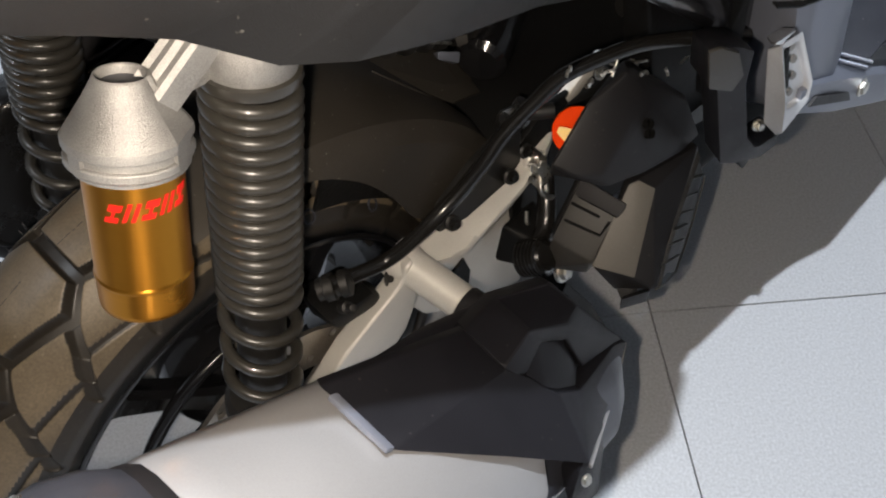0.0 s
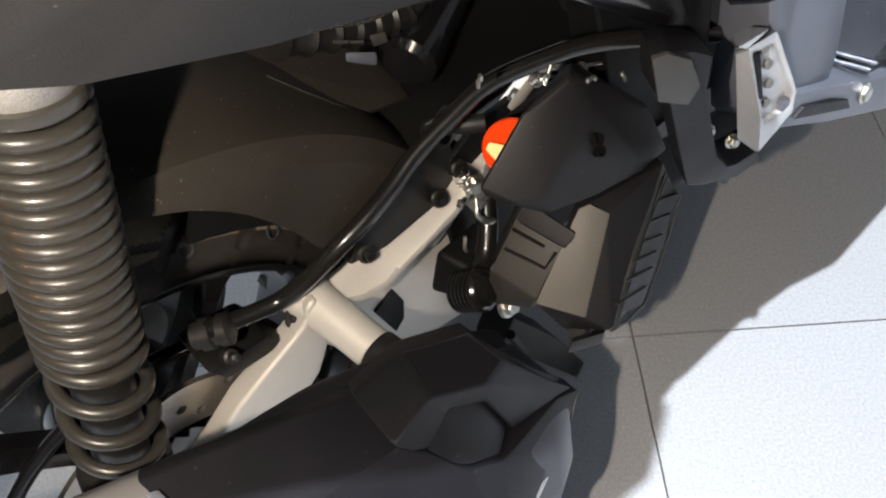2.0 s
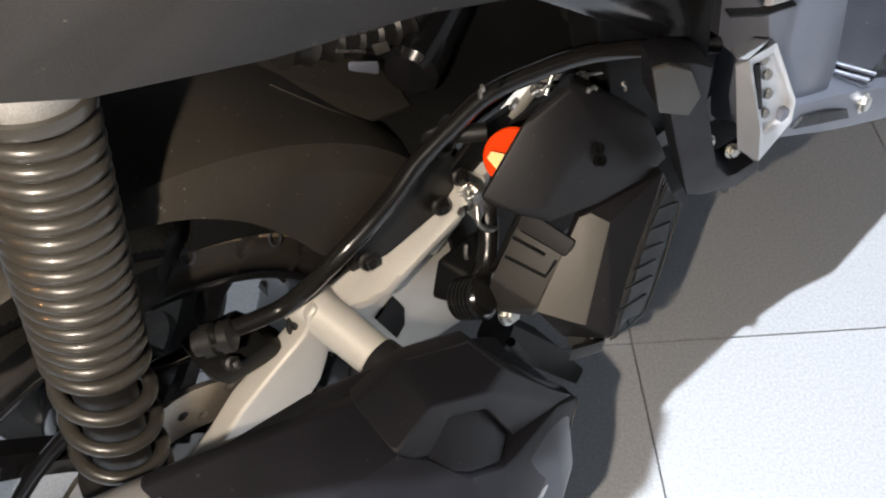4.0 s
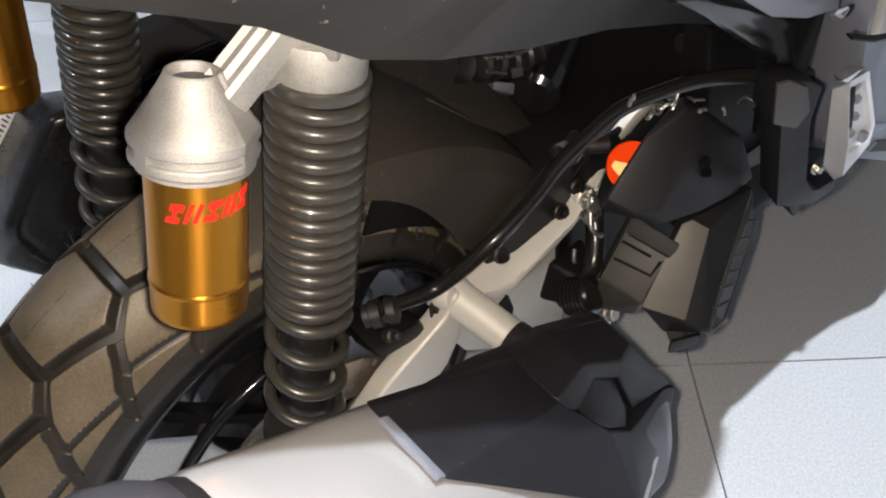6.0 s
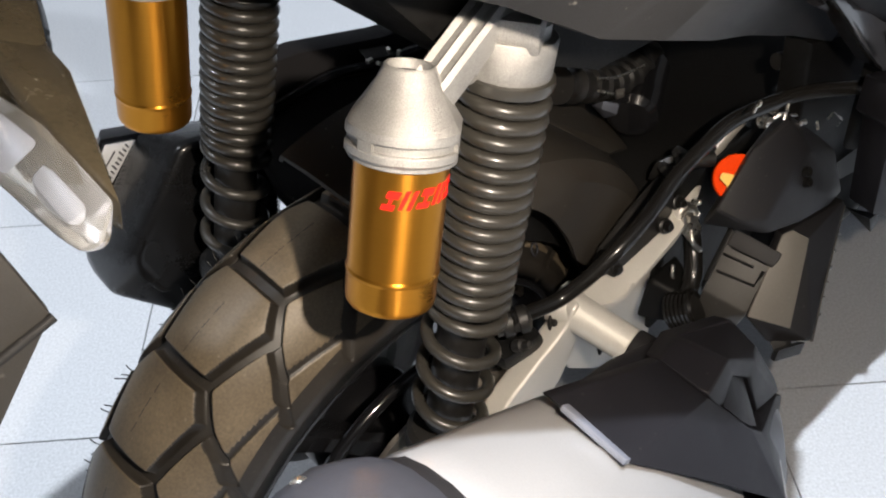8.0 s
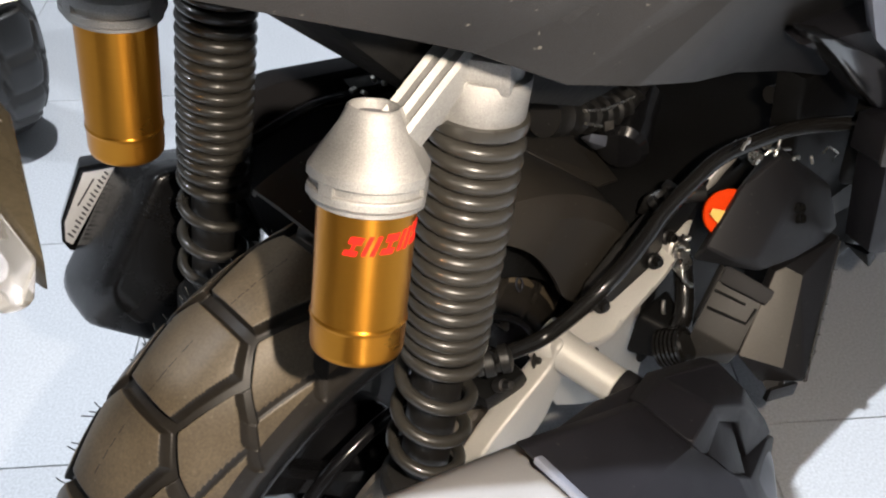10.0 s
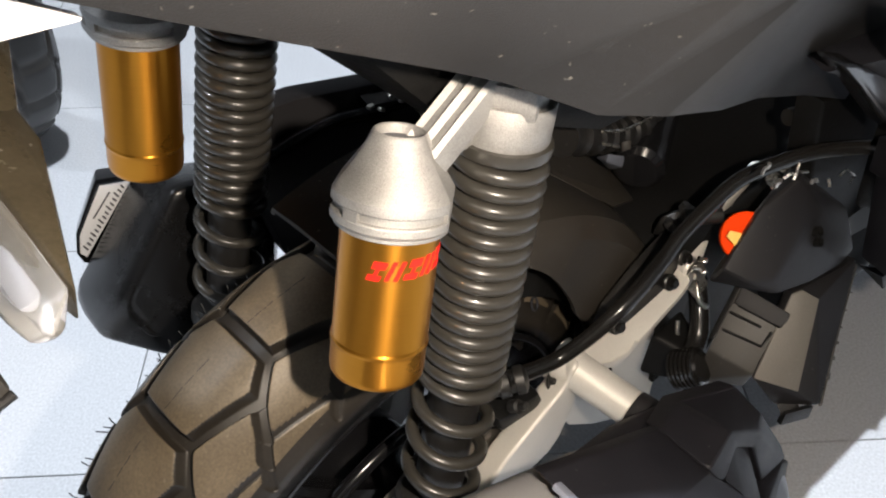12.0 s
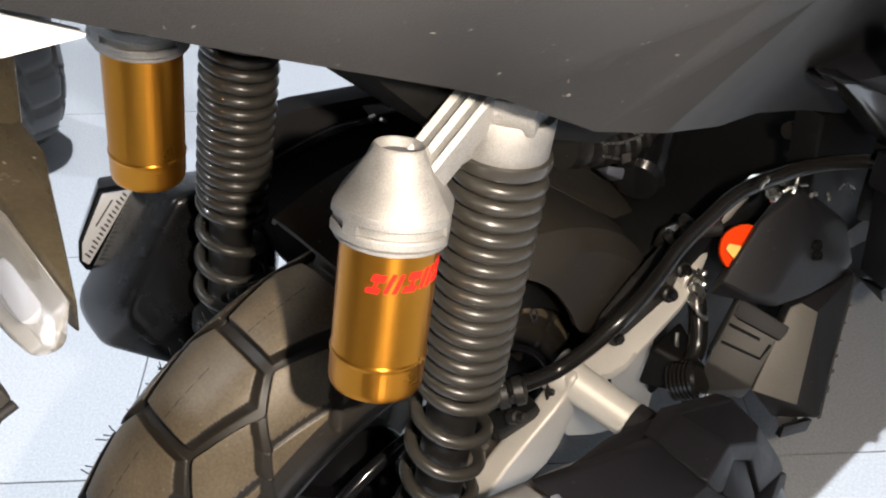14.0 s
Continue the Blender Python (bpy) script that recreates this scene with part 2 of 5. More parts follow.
# ---------------------------------------------------------------- scooter
scooter = tagged(new("scooter"), "dark grey adventure scooter with gold twin rear shocks standing on tiles", "scooter")
HUB = V(0.005, 0, 0.256)

# rear tyre with moulded tread
PERIOD = 360 / 22


def groove_depth(theta, y):
    """Depth in metres of the tread at an angle (degrees) and a side offset (mm)."""
    d = np.zeros_like(theta)

    def seg(a0, y0, a1, y1, w, deep):
        best = np.full_like(theta, 1e9)
        for k in (-1, 0, 1, 2):
            ax, bx = (a0 + k * PERIOD) * 4.3, (a1 + k * PERIOD) * 4.3
            px, py = (theta % PERIOD) * 4.3, y
            vx, vy = bx - ax, y1 - y0
            t = np.clip(((px - ax) * vx + (py - y0) * vy) / (vx * vx + vy * vy), 0, 1)
            best = np.minimum(best, np.hypot(px - ax - t * vx, py - y0 - t * vy))
        return deep * np.clip((w - best) / 1.9 + 0.5, 0, 1)

    o = 106.2 % PERIOD
    for s in (-1, 1):
        for a0, y0, a1, y1, w, deep in ((0, 0, 0, 26, 4.6, 0.0080), (0, 26, 4.8, 38, 3.9, 0.0080), (4.8, 38, PERIOD, 26, 3.7, 0.0080), (4.8, 38, 8.6, 51, 3.4, 0.0070), (8.6, 51, 11.8, 58, 3.0, 0.0055), (11.8, 58, 14.5, 64, 2.4, 0.0040), (8.9, 52.5, -4.4, 58.5, 1.3, 0.0026)):
            d = np.maximum(d, seg(o + a0, s * y0, o + a1, s * y1, w, deep))
    return d


def tyre_mesh(radius, half, rim, turns=660, across=92, tread=True):
    """Outer skin from bead to bead, closed inside."""
    s = np.linspace(-1, 1, across)
    y = half * s
    crown = radius - 0.053 * np.abs(s) ** 2.6
    side = [(half * 1.005, radius - 0.058), (half * 1.01, radius - 0.068), (half * 0.97, rim + 0.012), (half * 0.86, rim + 0.003), (half * 0.80, rim - 0.006)]
    ys = np.array([-q[0] for q in side[::-1]] + list(y) + [q[0] for q in side])
    rs = np.array([q[1] for q in side[::-1]] + list(crown) + [q[1] for q in side])
    near = np.linspace(radians(70), radians(180), int(turns * 0.68), endpoint=False)
    th = np.concatenate([near, np.linspace(radians(180), radians(430), turns - len(near), endpoint=False)])
    T2, Y2 = np.meshgrid(th, ys, indexing="ij")
    R2 = np.repeat(rs[None], turns, 0)
    depth = np.zeros_like(R2)
    if tread:
        inside = (np.abs(Y2) <= half * 0.999).astype(float)
        depth = groove_depth(np.degrees(T2), Y2 * 1000) * inside * (1 - 0.3 * (np.abs(Y2) / half) ** 4)
    # recess shade put into the colour: deep groove and lower sidewall faces go dark
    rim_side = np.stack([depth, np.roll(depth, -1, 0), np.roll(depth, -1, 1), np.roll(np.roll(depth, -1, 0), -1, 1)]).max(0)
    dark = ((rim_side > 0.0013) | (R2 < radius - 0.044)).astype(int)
    R2 = R2 - depth
    pts = np.stack([R2 * np.cos(T2), Y2, R2 * np.sin(T2)], -1).reshape(-1, 3)
    n = len(ys)
    i, j = np.meshgrid(np.arange(turns), np.arange(n), indexing="ij")
    a = (i * n + j).ravel()
    b = (((i + 1) % turns) * n + j).ravel()
    c2 = (((i + 1) % turns) * n + (j + 1) % n).ravel()
    d = (i * n + (j + 1) % n).ravel()
    me = bpy.data.meshes.new("tyre")
    me.from_pydata(pts.tolist(), [], np.stack([a, d, c2, b], 1).tolist())
    me.polygons.foreach_set("use_smooth", [True] * len(me.polygons))
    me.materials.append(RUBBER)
    me.materials.append(DARKENED_TREAD)
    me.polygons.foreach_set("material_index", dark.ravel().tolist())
    me.update()
    return me


me = tyre_mesh(0.256, 0.066, 0.182, 960, 240)
me.transform(Matrix.Translation(HUB))
tyre = new("rear_tyre", me)
tyre.parent = scooter
tyre["label"] = "new dusty rubber tyre with hexagonal tread blocks"
# moulding hairs on the tread
rng = random.Random(4)
hair = []
for k in range(44):
    a = radians(rng.uniform(88, 168))
    y = rng.choice((0.058, 0.061, 0.052, 0.062, 0.064)) + rng.uniform(-0.003, 0.003)
    r = 0.256 - 0.053 * (abs(y) / 0.066) ** 2.6 - 0.001
    out = V(math.cos(a), 0, math.sin(a))
    side = V(0, 1, 0) * (y / 0.05)
    p = HUB + out * r + V(0, y, 0)
    tip = (out * 0.7 + side * 0.9 + V(rng.uniform(-.6, .6), 0, rng.uniform(-.6, .6))).normalized()
    hair.append(sweep([p, p + tip * 0.004 + out * 0.001, p + tip * rng.uniform(0.006, 0.011)], 0.00045, 5))
tagged(part("rubber_hair", merge(*hair), RUBBER_DARK, tyre), kind="stuff")
# fine broken mould seams round the crown
dash, a = [], 80.0
while a < 185:
    w = rng.choice((0.5, 1.1, 2.2, 4.0))
    for yy in (0.0, 0.0305):
        if groove_depth(np.array([a, a + w]), np.array([yy * 1000, yy * 1000])).max() < 0.001:
            r = 0.25615 - 0.053 * (yy / 0.066) ** 2.6
            j = yy + rng.uniform(-0.0002, 0.0002)
            ends = [HUB + V(math.cos(radians(q)) * r, 0, math.sin(radians(q)) * r) for q in (a, a + w)]
            dash.append(solid([ends[0] + V(0, j - 0.0003, 0), ends[0] + V(0, j + 0.0003, 0), ends[1] + V(0, j + 0.0003, 0), ends[1] + V(0, j - 0.0003, 0)], [(0, 1, 2, 3)]))
    a += w + rng.uniform(0.1, 0.6)
tagged(part("mould_seam", merge(*dash), RUBBER_DARK, tyre), kind="stuff")

# oval marks on the sidewall
for a in (67, 48):
    o = V(math.cos(radians(a)), 0, math.sin(radians(a)))
    ov = revolve([(0.0060, 0), (0.0060, 0.0012), (0.0046, 0.0012), (0.0046, 0)], HUB + o * 0.2130 + V(0, -0.0635, 0), o * 0.55 + V(0, -0.85, 0), 24, caps=False)
    part("sidewall_mark", ov, ENDCAP, tyre)

# black liner between the mudguard and the tyre
rings = []
for a in np.linspace(12, 68, 15):
    o = V(math.cos(radians(a)), 0, math.sin(radians(a)))
    rings.append([HUB + o * r + V(0, y, 0) for r, y in ((0.224, -0.072), (0.270, -0.073), (0.270, -0.070), (0.224, -0.069))])
part("wheel_liner", loft(rings), ENGINE, scooter, "thin black inner wheel liner")

# rim, hub, spokes
rim_profile = [(0.1835 + 0.0040 * math.sin(radians(q)), -0.0630 - 0.0040 * math.cos(radians(q))) for q in (-80, -50, -20, 10, 40, 70, 100, 130)] + [(0.178, -0.052), (0.170, -0.020), (0.170, 0.020), (0.178, 0.046), (0.185, 0.050), (0.187, 0.060), (0.180, 0.062), (0.173, 0.050), (0.165, 0.018), (0.165, -0.018), (0.173, -0.052)]
rings = [[HUB + V(math.cos(a) * r, h, math.sin(a) * r) for r, h in rim_profile] for a in (2 * math.pi * j / 160 for j in range(160))]
rim = part("rim", loft(rings, loop=True), GLOSS, scooter, "black cast alloy wheel rim")
part("hub", revolve([(0.024, -0.075), (0.040, -0.07), (0.044, -0.03), (0.052, -0.012), (0.056, 0.0), (0.056, 0.02), (0.05, 0.03), (0.04, 0.07), (0.02, 0.075)], HUB, (0, 1, 0), 40), GLOSS, rim, "black cast wheel hub")
for k in range(5):
    a0 = radians(53 + 72 * k)
    pts = []
    for q, wdt, off in ((0.04, 0.015, -0.05), (0.08, 0.0105, -0.02), (0.12, 0.0095, 0.0), (0.158, 0.0120, 0.02), (0.170, 0.018, 0.02)):
        a = a0 + off
        c0 = HUB + V(math.cos(a) * q, 0, math.sin(a) * q)
        tn = V(-math.sin(a), 0, math.cos(a)) * wdt
        pts.append([c0 + tn + V(0, -0.047, 0), c0 + tn * 0.6 + V(0, -0.053, 0), c0 - tn * 0.6 + V(0, -0.053, 0), c0 - tn + V(0, -0.047, 0), c0 - tn * 0.8 + V(0, -0.030, 0), c0 + tn * 0.8 + V(0, -0.030, 0)])
    part("spoke", loft(pts), GLOSS, rim)
ring_path = [HUB + V(math.cos(a) * 0.121, -0.062, math.sin(a) * 0.121) for a in (2 * math.pi * j / 64 for j in range(65))]
part("sensor_ring", sweep(ring_path, 0.0055, 12), GLOSS, rim, "glossy black ring beside the disc")


def drilled_disc(centre, r_out, r_in, thick, holes, wave=0.0):
    bm = bmesh.new()

    def circle(cx, cz, r, n, w=0.0, k=0):
        vs = [bm.verts.new((cx + (r + w * math.cos(k * a)) * math.cos(a), 0, cz + (r + w * math.cos(k * a)) * math.sin(a))) for a in (2 * math.pi * j / n for j in range(n))]
        return [bm.edges.new((vs[j], vs[(j + 1) % n])) for j in range(n)]

    edges = circle(0, 0, r_out, 120, wave, 10) + circle(0, 0, r_in, 60)
    for r, a in holes:
        edges += circle(r * math.cos(a), r * math.sin(a), 0.0042, 12)
    bmesh.ops.triangle_fill(bm, use_beauty=True, use_dissolve=False, edges=edges)
    geo = bmesh.ops.extrude_face_region(bm, geom=bm.faces[:])
    bmesh.ops.translate(bm, vec=(0, thick, 0), verts=[v for v in geo["geom"] if isinstance(v, bmesh.types.BMVert)])
    bmesh.ops.translate(bm, vec=centre, verts=bm.verts)
    return bm


holes = [(0.098 + 0.011 * (j % 3 - 1), 2 * math.pi * (j + 0.4) / 36) for j in range(36)]
disc = part("brake_disc", drilled_disc(HUB + V(0, -0.092, 0), 0.118, 0.076, 0.004, holes, 0.002), STEEL, scooter, "drilled steel rear brake disc")
for k in range(5):
    a = radians(72 * k + 40)
    p = HUB + V(math.cos(a), 0, math.sin(a)) * 0.062
    part("disc_arm", tube([HUB + V(math.cos(a) * 0.03, -0.088, math.sin(a) * 0.03), p + V(0, -0.09, 0), HUB + V(math.cos(a) * 0.082, -0.09, math.sin(a) * 0.082)], 0.009, 4, 8), STEEL, disc)
    bolt(p + V(0, -0.098, 0), (0, -1, 0), 0.007, 0.005, ZINC, disc)
caliper = part("brake_caliper", hull([V(0.055, -0.075, 0.405), V(0.10, -0.075, 0.395), V(0.12, -0.085, 0.355), V(0.06, -0.08, 0.372), V(0.055, -0.115, 0.40), V(0.10, -0.115, 0.392), V(0.115, -0.11, 0.36), V(0.065, -0.11, 0.372)], 0.006), ENGINE, scooter, "black rear brake caliper")
joint = revolve([(0.004, 0), (0.0085, 0.0005), (0.0085, 0.005), (0.0105, 0.006), (0.0105, 0.013), (0.0085, 0.014), (0.0085, 0.017), (0.0105, 0.018), (0.0105, 0.024), (0.007, 0.026), (0.003, 0.027)], (0.060, -0.100, 0.423), (0.75, -0.55, 0.2), 24)
part("banjo_joint", joint, BLACK, caliper)
part("bleed_screw", revolve([(0.002, 0), (0.005, 0), (0.005, 0.008), (0.003, 0.009), (0.003, 0.016), (0.001, 0.017)], (0.070, -0.112, 0.402), (0.1, -0.7, 0.6), 12), BLACK, caliper)
bolt((0.125, -0.105, 0.378), (0.3, -0.9, 0.3), 0.007, 0.006, BLACK, caliper)


# ---------------------------------------------------------------- rear shocks
def shock(sg):
    """Damper with its coil spring, top mount, bridge and piggyback reservoir. sg: side."""
    y, dx = sg * 0.1128, (0.0 if sg < 0 else -0.005)
    ax = V(0.228, -sg * 0.036, 1.0)
    base = V(0.0428 + dx, y, 0.643)

    def on(z):
        return base + ax * (z - 0.643)

    body = part("shock_absorber", revolve([(0.012, 0), (0.016, 0.004), (0.0165, 0.10), (0.0165, 0.25), (0.010, 0.252)], on(0.40), ax, 32), RUBBER_DARK, scooter, "rear shock absorber with gold piggyback reservoir")
    u, w, k = frame_of(ax)
    z, a, path, ln = 0.647, -0.6, [], ax.length
    while z > 0.402:
        pitch = 0.0092 if z > 0.508 else 0.0092 + min(1, (0.508 - z) / 0.015) * 0.0180
        path.append(on(z) + (u * math.cos(a) + w * math.sin(a)) * 0.0230)
        a += 2 * math.pi / 36
        z -= pitch / 36
    part("coil_spring", sweep(path, 0.0042, 14), SPRING, body, "dark grey coil spring")
    part("spring_seat", revolve([(0.014, 0), (0.024, 0.001), (0.0275, 0.006), (0.0275, 0.016), (0.024, 0.020), (0.016, 0.022)], on(0.378), ax, 40), BLACK, body)
    part("lower_eye", revolve([(0.008, -0.016), (0.017, -0.016), (0.017, 0.016), (0.008, 0.016)], on(0.345), (0, 1, 0), 28), BLACK, body)
    part("spring_collar", revolve([(0.018, -0.004), (0.0262, -0.003), (0.0268, 0.0), (0.0262, 0.003), (0.022, 0.004)], on(0.650), ax, 44), SPRING, body)
    part("top_mount", revolve([(0.018, 0), (0.0235, 0.0005), (0.0240, 0.002), (0.0240, 0.0215), (0.0234, 0.0225), (0.0195, 0.0228), (0.0192, 0.0300), (0.0180, 0.0310), (0.0150, 0.0315), (0.0148, 0.044), (0.004, 0.046)], on(0.652), ax, 44), ALLOY, body, "sand-cast silver top mount")
    part("mount_lug", box(on(0.682) + V(-0.003, sg * 0.006, 0), (0.034, 0.026, 0.018), Matrix.Rotation(0.5, 4, "Z"), 0.002), ALLOY, body)
    # bridge to the reservoir: a ribbed beam and its web
    tp = V(-0.0140, -0.1034, 0.679) if sg < 0 else V(-0.0278, 0.1017, 0.699)
    e0, e1 = V(-0.0076, -0.1094, 0.667) if sg < 0 else V(-0.0148, 0.0997, 0.685), V(0.058 + dx, sg * 0.108, 0.704)
    along = (e1 - e0).normalized()
    across = V(0.0, 1, 0)
    up = across.cross(along).normalized()
    if up.z < 0:
        up = -up
    prof = [(-0.0105, -0.010), (-0.0105, 0.003), (-0.0085, 0.0055), (-0.0060, 0.0030), (-0.0025, 0.0030), (0.0, 0.0055), (0.0025, 0.0030), (0.0060, 0.0030), (0.0085, 0.0055), (0.0105, 0.003), (0.0105, -0.010)]
    rg = [[e0 + along * s + across * p + up * q for p, q in prof] for s in (-0.006, 0.0, 0.04, (e1 - e0).length)]
    part("bridge", loft(rg), ALLOY, body, "ribbed silver bridge arm")
    web = [e0 + V(0.004, sg * 0.006, -0.006), e1 + V(0, sg * 0.008, -0.004), on(0.672) + V(0, 0, 0), on(0.655) + V(-0.010, 0, 0)]
    part("bridge_web", plate(web, (0, -sg * 0.012, 0), 0.002), ALLOY, body)
    # reservoir
    bt = V(-0.0519, -0.1206, 0.5639) if sg < 0 else V(-0.0517, 0.1088, 0.567)
    d = (bt - tp)
    L = d.length
    R = 0.0242 if sg < 0 else 0.0236
    prof = [(-0.0035, 0.034), (-0.0001, 0.034), (-0.0001, L - 0.0190), (0.0, L - 0.0186), (0.0005, L - 0.0180), (0.0006, L - 0.0172), (0.0005, L - 0.0164), (0.0001, L - 0.0158), (0.0, L - 0.0152), (0.0, L - 0.0020), (-0.0001, L - 0.0010), (-0.0004, L + 0.0010), (-0.0010, L + 0.0020), (-0.0021, L + 0.0024), (-0.0206, L + 0.0026)]
    part("reservoir", revolve([(R + a, b) for a, b in prof], tp, d, 72), GOLD, body, "gold anodised gas reservoir", sharp=50, origin=axis_pose(tp, d))
    x, yy, zz = frame_of(d)
    cam_side = V(-0.57, -0.82, 0.0)
    ang0 = math.atan2(cam_side.dot(yy), cam_side.dot(x))
    cone = revolve([(0.0104, 0.0050), (0.0106, 0.0002), (0.0110, -0.0008), (0.0118, -0.0012), (0.0127, -0.0004), (0.0180, 0.0080), (0.0235, 0.0166), (0.0288, 0.0242), (0.0298, 0.0256), (0.0301, 0.0274), (0.0301, 0.0300), (0.0296, 0.0308), (0.0278, 0.0310), (0.0278, 0.0350), (0.0296, 0.0352), (0.0301, 0.0360), (0.0301, 0.0392), (0.0288, 0.0408), (0.0276, 0.0412), (0.0276, 0.0432), (0.0264, 0.0440), (0.0225, 0.0442)], tp, d, 96, caps=False)
    flat = (x * math.cos(ang0 - 1.27) + yy * math.sin(ang0 - 1.27)).normalized()
    for v in cone.verts:
        rel = v.co - tp
        h = rel.dot(zz)
        lim = 0.0110 + (0.0273 - 0.0110) * min(max(h, 0.0) / 0.0256, 1.0)
        for o in (flat, -flat):
            over = rel.dot(o) - lim
            if over > 0 and h > -0.0004 and (rel - zz * h).length > 0.0120:
                v.co -= o * over
    part("reservoir_cap", cone, ALLOY, body, "cast conical reservoir cap with flats", sharp=13)
    # dark disc across the shallow well puts a deep hole's shade into colour
    part("cap_well", revolve([(0.0002, 0.0036), (0.0106, 0.0036), (0.0106, 0.0080), (0.0002, 0.0080)], tp, d, 32), ENDCAP, body)
    # webs that close the groove round the skirt beside its open slot
    for lo, hi in ((0.72, 1.0), (1.9, 2.6), (3.6, 4.3), (5.2, 5.45)):
        pts = []
        for q in np.linspace(lo, hi, 7):
            o = x * math.cos(ang0 + q) + yy * math.sin(ang0 + q)
            r = min(0.0299, 0.0271 / max(abs(o.dot(flat)), 0.01))
            pts.append([tp + zz * 0.0306 + o * 0.0235, tp + zz * 0.0306 + o * r, tp + zz * 0.0356 + o * r, tp + zz * 0.0356 + o * 0.0235])
        part("cap_web", loft(pts), ALLOY, body)
    if sg < 0:
        # maker's mark as slanted red bars wrapped round the barrel
        start = ang0 + 0.42
        flat_pair = ((0, 0.30, 0.0, 0.27), (0.62, 1, 0.0, 0.27), (0.30, 0.62, 0.10, 0.17))
        upright_pair = ((0, 1, 0.0, 0.09), (0, 1, 0.17, 0.26))
        strokes = (flat_pair, upright_pair, flat_pair, upright_pair, flat_pair)
        for i, glyph in enumerate(strokes):
            for lo, hi, t0, t1 in glyph:
                vs = []
                for rr in (R - 0.0003, R + 0.00020):
                    for h in (lo, hi):
                        vs += [tp + zz * (0.0640 - 0.0100 * h - 0.0008 * i) + (x * math.cos(q) + yy * math.sin(q)) * rr for q in (start - 0.36 * i - t + 0.16 * (1 - h) for t in (t0, (t0 + t1) / 2, t1))]
                part("mark_bar", solid(vs, [(6, 7, 10, 9), (7, 8, 11, 10), (0, 6, 9, 3), (2, 5, 11, 8), (0, 1, 7, 6), (1, 2, 8, 7), (3, 9, 10, 4), (4, 10, 11, 5)]), RED, body)
    return body


shock(-1)
shock(1)

# ---------------------------------------------------------------- swingarm
def at_y(pts, y):
    return [V(px, y, pz) for px, pz in pts]


arm = part("swingarm", plate(at_y([(-0.005, 0.262), (0.070, 0.290), (0.123, 0.300), (0.141, 0.318), (0.160, 0.282), (0.200, 0.244), (0.250, 0.206), (0.300, 0.190), (0.305, 0.405), (0.285, 0.412), (0.245, 0.392), (0.170, 0.376), (0.134, 0.377), (0.126, 0.350), (0.102, 0.327), (0.038, 0.300), (-0.005, 0.292)], -0.106), (0, 0.012, 0), 0.003), ARM, scooter, "silver painted alloy swingarm")
part("top_flange", plate([V(0.130, -0.100, 0.388), V(0.172, -0.101, 0.383), V(0.234, -0.108, 0.398), V(0.284, -0.106, 0.411), V(0.293, -0.126, 0.409), V(0.282, -0.128, 0.406), V(0.258, -0.130, 0.396), V(0.200, -0.131, 0.382), V(0.186, -0.132, 0.379), V(0.170, -0.131, 0.385), V(0.150, -0.124, 0.389)], (0.0, 0.0, -0.009), 0.003), ARM, arm)
blade = [(0.136, 0.404), (0.127, 0.400), (0.1255, 0.390), (0.120, 0.384), (0.112, 0.379), (0.091, 0.370), (0.060, 0.355), (0.034, 0.334), (0.000, 0.312), (0.000, 0.292), (0.034, 0.318), (0.070, 0.309), (0.095, 0.306), (0.112, 0.308), (0.124, 0.318), (0.133, 0.336), (0.143, 0.362)]
part("lower_blade", rounded(plate([V(x, -0.121, z) for x, z in blade], (0.006, 0.022, -0.006), 0), 0.004, 3, 40), ARM, arm, "smooth curved lower arm blade", sharp=50)
# no hole is cut: a near-black plate paints the opening's shade
part("web_opening", plate(at_y([(0.208, 0.322), (0.188, 0.312), (0.205, 0.262), (0.215, 0.272), (0.217, 0.296)], -0.1085), (0, 0.004, 0), 0.001), ENGINE, arm, "black plate standing for the shaded opening in the web")
part("web_rib", rounded(loft([[p + V(-0.003, 0, 0.002), p + V(0.003, 0, -0.002), p + V(0.002, -o, -0.001), p + V(-0.002, -o, 0.001)] for p, o in ((V(0.292, -0.106, 0.392), 0.013), (V(0.270, -0.106, 0.372), 0.014), (V(0.247, -0.106, 0.345), 0.008))]), 0.001, 2), ARM, arm)
part("muffler_boss", revolve([(0.0185, 0), (0.0170, 0.008), (0.0152, 0.018), (0.0148, 0.068), (0.012, 0.069)], (0.139, -0.098, 0.386), (0.10, -1, -0.10), 40), ARM, arm)
part("boss_bush", revolve([(0.010, 0), (0.0154, 0.0005), (0.0160, 0.002), (0.0172, 0.034), (0.010, 0.036)], (0.1458, -0.1655, 0.3792), (0.10, -1, -0.10), 36), MATT, arm, "black rubber bush")
part("pivot_boss", revolve([(0.006, 0), (0.0095, 0.0), (0.0100, 0.003), (0.0095, 0.012), (0.008, 0.014), (0.004, 0.014)], (0.280, -0.112, 0.402), (-0.2, -1, 0.25), 30), ARM, arm)
bolt((0.2775, -0.127, 0.4055), (-0.2, -1, 0.25), 0.0066, 0.007, ZINC, arm)
bolt((0.288, -0.126, 0.387), (-0.2, -1, 0.25), 0.0050, 0.006, ZINC, arm)
bolt((0.293, -0.126, 0.372), (-0.2, -1, 0.25), 0.0038, 0.006, ZINC, arm)
